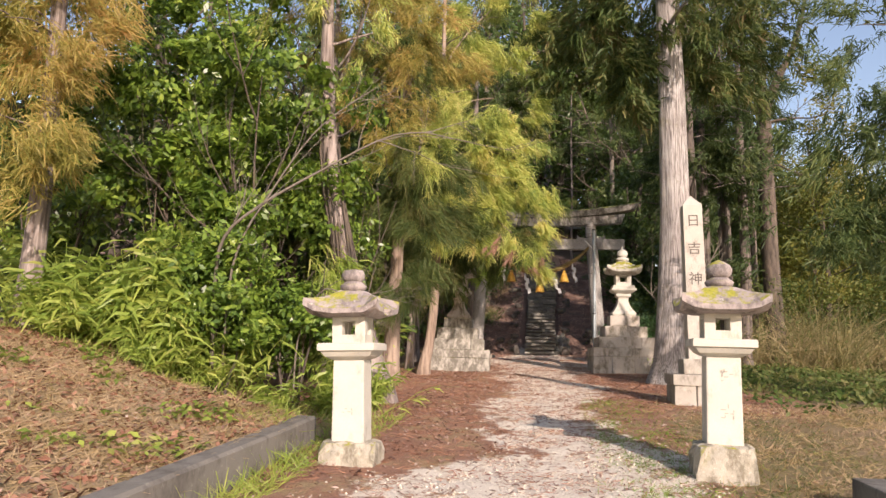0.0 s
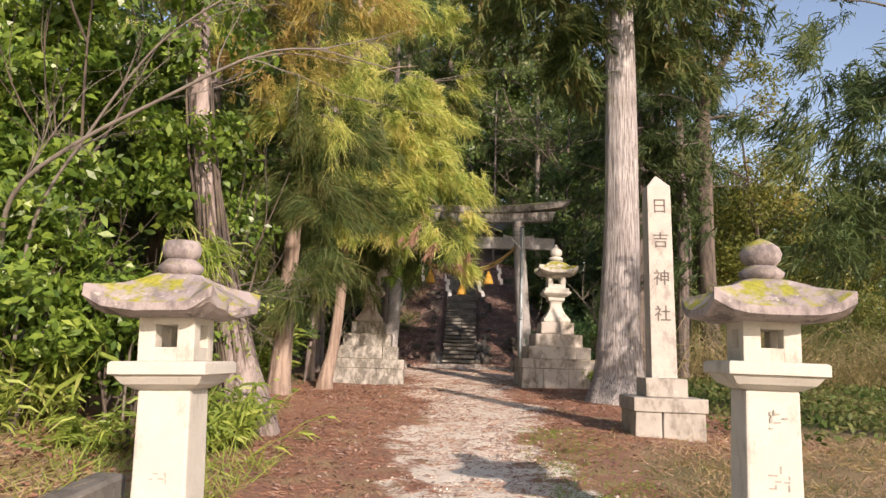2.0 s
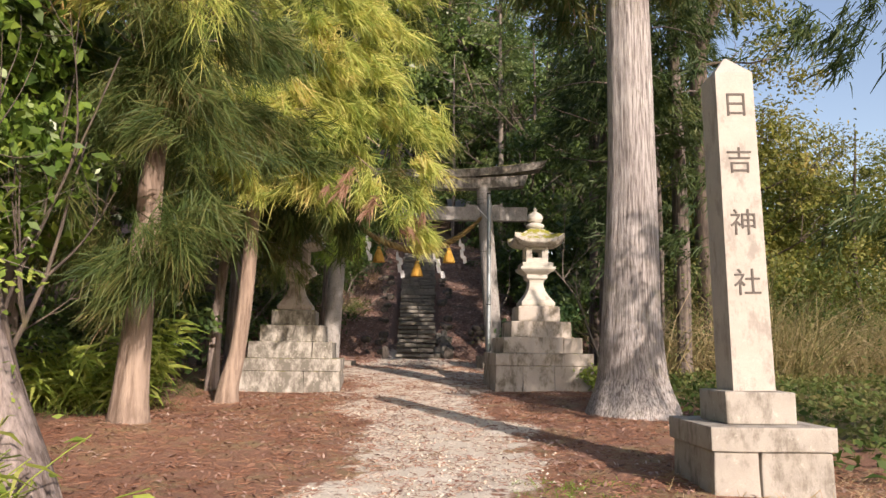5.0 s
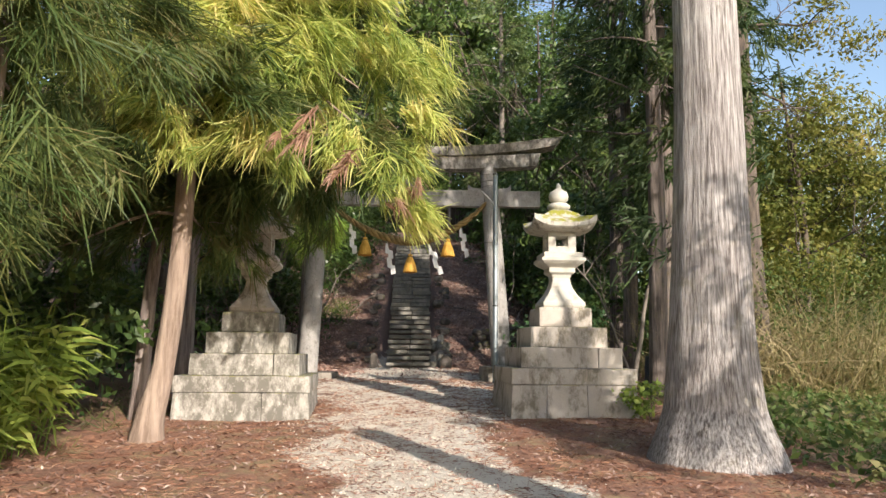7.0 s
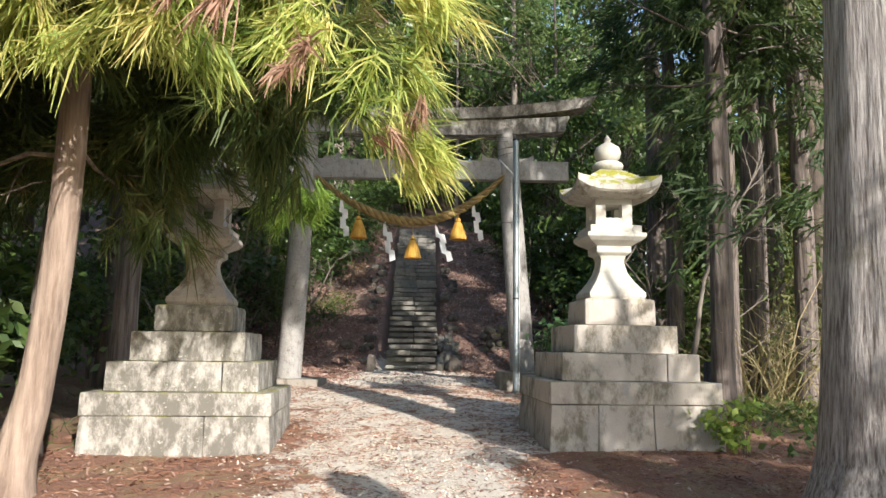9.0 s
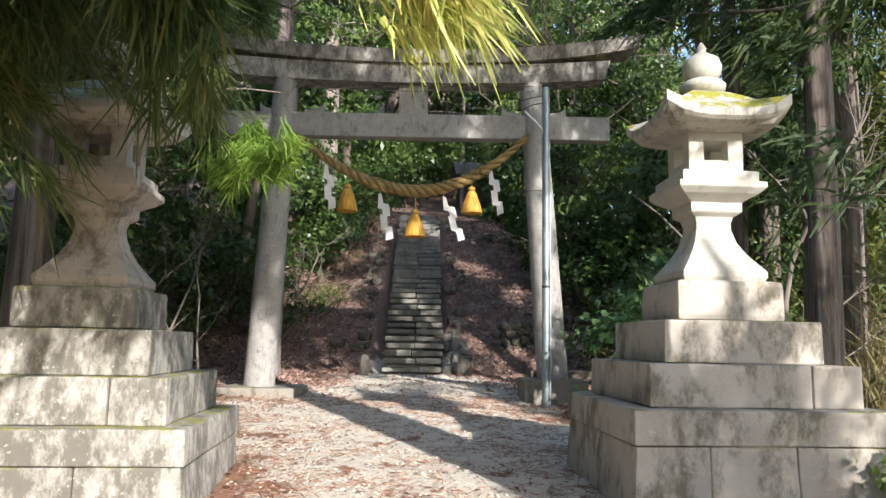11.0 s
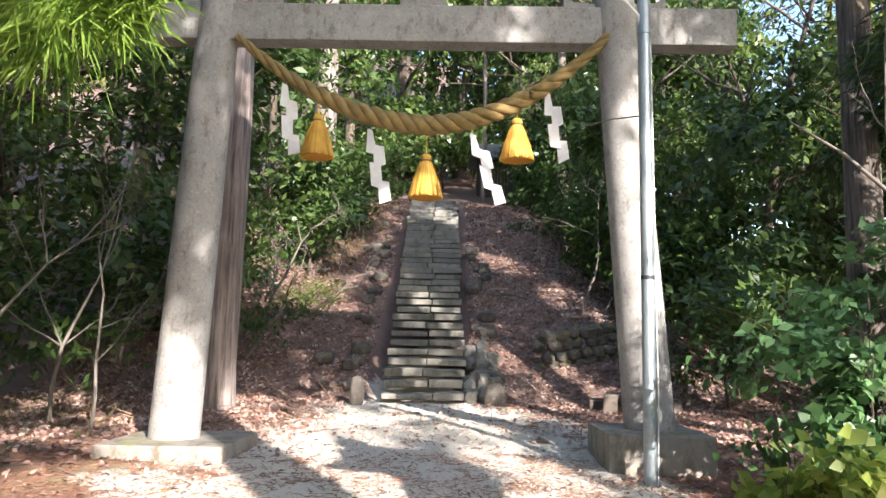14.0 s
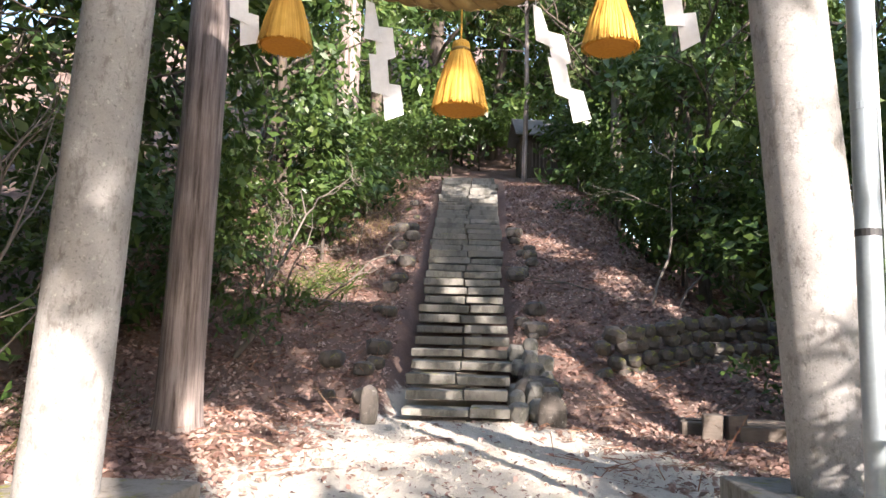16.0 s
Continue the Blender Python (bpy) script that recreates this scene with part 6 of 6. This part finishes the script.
def pebbles(P, size, rng):
    n = len(P)
    o = np.array([[1, 0, 0], [0, 1, 0], [-1, 0, 0], [0, -1, 0], [0, 0, 0.7], [0, 0, -0.6]], float)
    V = o[None] * rng.uniform(0.6, 1.3, (n, 1, 3)) * size[:, None, None]
    a = rng.uniform(0, 6.28, n)
    c, s = np.cos(a)[:, None], np.sin(a)[:, None]
    V = np.stack([V[..., 0] * c - V[..., 1] * s, V[..., 0] * s + V[..., 1] * c, V[..., 2]], -1) + P[:, None]
    f = np.array([[0, 1, 4], [1, 2, 4], [2, 3, 4], [3, 0, 4], [1, 0, 5], [2, 1, 5], [3, 2, 5], [0, 3, 5]])
    return V.reshape(-1, 3), ((np.arange(n) * 6)[:, None, None] + f[None]).reshape(-1, 3)


P = scatter(34000, (-3, 2.6), (4, 32.5), lambda x, y: gravel_mask(x, y) * (0.35 + 0.65 * patchy(x, y, 1.3, 2)), rg)
stuff("gravel", pebbles(P, rg.uniform(0.007, 0.022, len(P)), rg), M_PEBBLE, "pale crushed gravel of the path", "gravel")


def blades(P, h, w, rng, lean=0.5, segs=1):
    n = len(P)
    D = unit(np.stack([rng.normal(size=n) * lean, rng.normal(size=n) * lean, np.ones(n)], -1))
    bend = np.stack([rng.normal(size=n) * 0.3, rng.normal(size=n) * 0.3, -rng.uniform(0.1, 0.5, n)], -1)
    return strips(P - np.array([0, 0, 0.01]), D, h * rng.uniform(0.5, 1.2, n), w * rng.uniform(0.7, 1.3, n), bend, rng, segs)


P = scatter(90000, (0.7, 11), (3, 30), lambda x, y: grass_mask(x, y) * (0.25 + 0.75 * patchy(x, y, 0.7, 1)), rg)
stuff("grass", blades(P, 0.12, 0.009, rg, 0.9), M_GRASS, "short patchy green and straw grass", "grass")
P = scatter(26000, (3.4, 13), (15, 27), lambda x, y: smooth(3.4, 5, x) * (0.3 + 0.7 * patchy(x, y, 0.5, 3)), rg)
stuff("meadow_grass", blades(P, 0.26, 0.014, rg, 0.6), M_GRASS, "taller green grass beyond the cedar", "grass")
P = scatter(90000, (-9.5, -2.95), (3, 11), lambda x, y: 0.35 + 0.65 * patchy(x, y, 0.8, 4), rg)
stuff("dry_grass", blades(P, 0.20, 0.011, rg, 1.8), M_DRY, "flattened dry straw-coloured grass on the bank", "grass")
P = scatter(5000, (-9, -3.0), (4.5, 10.5), lambda x, y: smooth(0.6, 0.9, patchy(x, y, 1.2, 6)), rg)
stuff("bank_weeds", leaf_quads(P + np.array([0, 0, 0.06]), np.stack([rg.normal(size=len(P)) * 0.5, rg.normal(size=len(P)) * 0.5, np.ones(len(P))], -1), rg.uniform(0.06, 0.13, len(P)), rg, 0.5), M_SASA, "yellow-green low weeds in the dry grass", "weeds")
P = scatter(13000, (4.4, 18), (25.5, 32), lambda x, y: smooth(4.4, 6.5, x) * (0.25 + 0.75 * patchy(x, y, 0.9, 1)), rg)
stuff("thicket", blades(P, 2.6 + 0.9 * np.sin(P[:, 0] * 1.3) * np.sin(P[:, 0] * 0.37 + 1), 0.018, rg, 0.45, 2), M_REED, "tangled straw-coloured reed thicket at the field edge", "thicket")
P = scatter(30000, (4.5, 18), (25.0, 31.5), lambda x, y: smooth(4.5, 6.5, x) * (0.25 + 0.75 * patchy(x, y, 1.1, 3)), rg)
P[:, 2] += rg.uniform(0.1, 3.2, len(P))
Q = scatter(14000, (2.9, 12), (11.5, 25.5), lambda x, y: smooth(2.9, 3.8, x) * smooth(11.5, 15, y) * (0.15 + 0.85 * patchy(x, y, 1.0, 8)), rg)
Q[:, 2] += rg.uniform(0.02, 0.22, len(Q))
stuff("field_weeds", leaf_quads(Q, rg.normal(size=Q.shape) * 0.6 + np.array([0, -0.3, 0.9]), rg.uniform(0.07, 0.17, len(Q)), rg, 0.5), M_GRASS, "dark green leafy weeds on the field", "weeds")
stuff("thicket_leaves", leaf_quads(P, rg.normal(size=P.shape) + np.array([0, -0.3, 0.6]), rg.uniform(0.06, 0.16, len(P)), rg, 0.35), M_GRASS, "green leaves in the thicket", "thicket")
P = np.concatenate([scatter(1500, (-3.4, -2.2), (7.6, 10.5), lambda x, y: 0.6 + 0 * x, rg), scatter(900, (-2.75, -2.4), (5.2, 7.6), lambda x, y: 0.6 + 0 * x, rg)])
stuff("edge_weeds", blades(P, 0.30, 0.012, rg, 0.7), M_SASA, "tall weeds round the lantern foot and kerb", "weeds")
P = scatter(1300, (-4.3, -3.0), (35, 37.8), lambda x, y: np.exp(-(((x + 3.7) / 0.5) ** 2 + ((y - 36.4) / 0.8) ** 2)), rg)
stuff("fern_clump", blades(P, 0.5, 0.02, rg, 1.1, 2), M_GRASS, "arching green fern clump on the slope", "fern")
P = scatter(5000, (-4.6, -2.6), (38.5, 45), lambda x, y: 0.5 * smooth(-2.6, -3.2, x), rg)
stuff("slope_grass", blades(P, 0.4, 0.014, rg, 0.9), M_DRY, "dry grass on the bank beside the stairs", "grass")
P = scatter(7000, (-6.5, -4.2), (16, 33), lambda x, y: 0.5 * patchy(x, y, 0.8, 2), rg)
stuff("forest_undergrowth", blades(P, 0.28, 0.014, rg, 0.8), M_CEDAR, "dark low undergrowth on the forest floor", "undergrowth")
P = scatter(9000, (-5.5, 5.5), (29, 46), lambda x, y: 0.6 * patchy(x, y, 0.9, 5) * ((x < -2.2) | (x > -0.2)), rg)
stuff("slope_sticks", strips(P + np.array([0, 0, 0.03]), unit(rg.normal(size=P.shape) * np.array([1, 1, 0.3])), rg.uniform(0.12, 0.5, len(P)), np.full(len(P), 0.010), np.tile([0, 0, 0.05], (len(P), 1)), rg), M_LITTER, "fallen dead twigs on the slope", "twigs")
P = scatter(9000, (-9, -2.95), (3.5, 10.5), lambda x, y: 0.35 + 0.65 * patchy(x, y, 1.5, 9), rg)
n = len(P)
stuff("bank_leaves", leaf_quads(P + np.array([0, 0, 0.03]), np.stack([rg.normal(size=n) * 0.5, rg.normal(size=n) * 0.5, np.ones(n)], -1), rg.uniform(0.04, 0.11, n), rg, 0.5), M_LITTER, "brown fallen leaves in the dry grass", "leaf litter")
P = scatter(64000, (1.3, 8), (3.5, 14), lambda x, y: smooth(1.3, 2.4, x) * (0.2 + 0.8 * patchy(x, y, 0.9, 7)), rg)
stuff("straw_grass", blades(P, 0.17, 0.011, rg, 1.5), M_DRY, "dry straw-coloured grass beside the path", "grass")
P = scatter(34000, (0.3, 3.2), (5, 13.5), lambda x, y: np.exp(-((x - 1.1 + 0.02 * y) / 0.5) ** 2) * (0.3 + 0.7 * patchy(x, y, 1.1, 2)), rg)
stuff("verge_grass", blades(P, 0.085, 0.009, rg, 0.9), M_BRIGHT, "fresh green short grass along the path edge", "grass")
P = scatter(26000, (-4.2, 3.6), (4, 30), lambda x, y: (1 - 0.45 * gravel_mask(x, y)) * (0.2 + 0.8 * patchy(x, y, 1.4, 5)) * (1 - grass_mask(x, y)), rg)
n = len(P)
stuff("dead_sprays", leaf_quads(P + np.array([0, 0, 0.02]), np.stack([rg.normal(size=n) * 0.45, rg.normal(size=n) * 0.45, np.ones(n)], -1), rg.uniform(0.03, 0.085, n), rg, 0.3), M_FALLEN, "tangled brown cedar debris on the ground", "leaf litter")
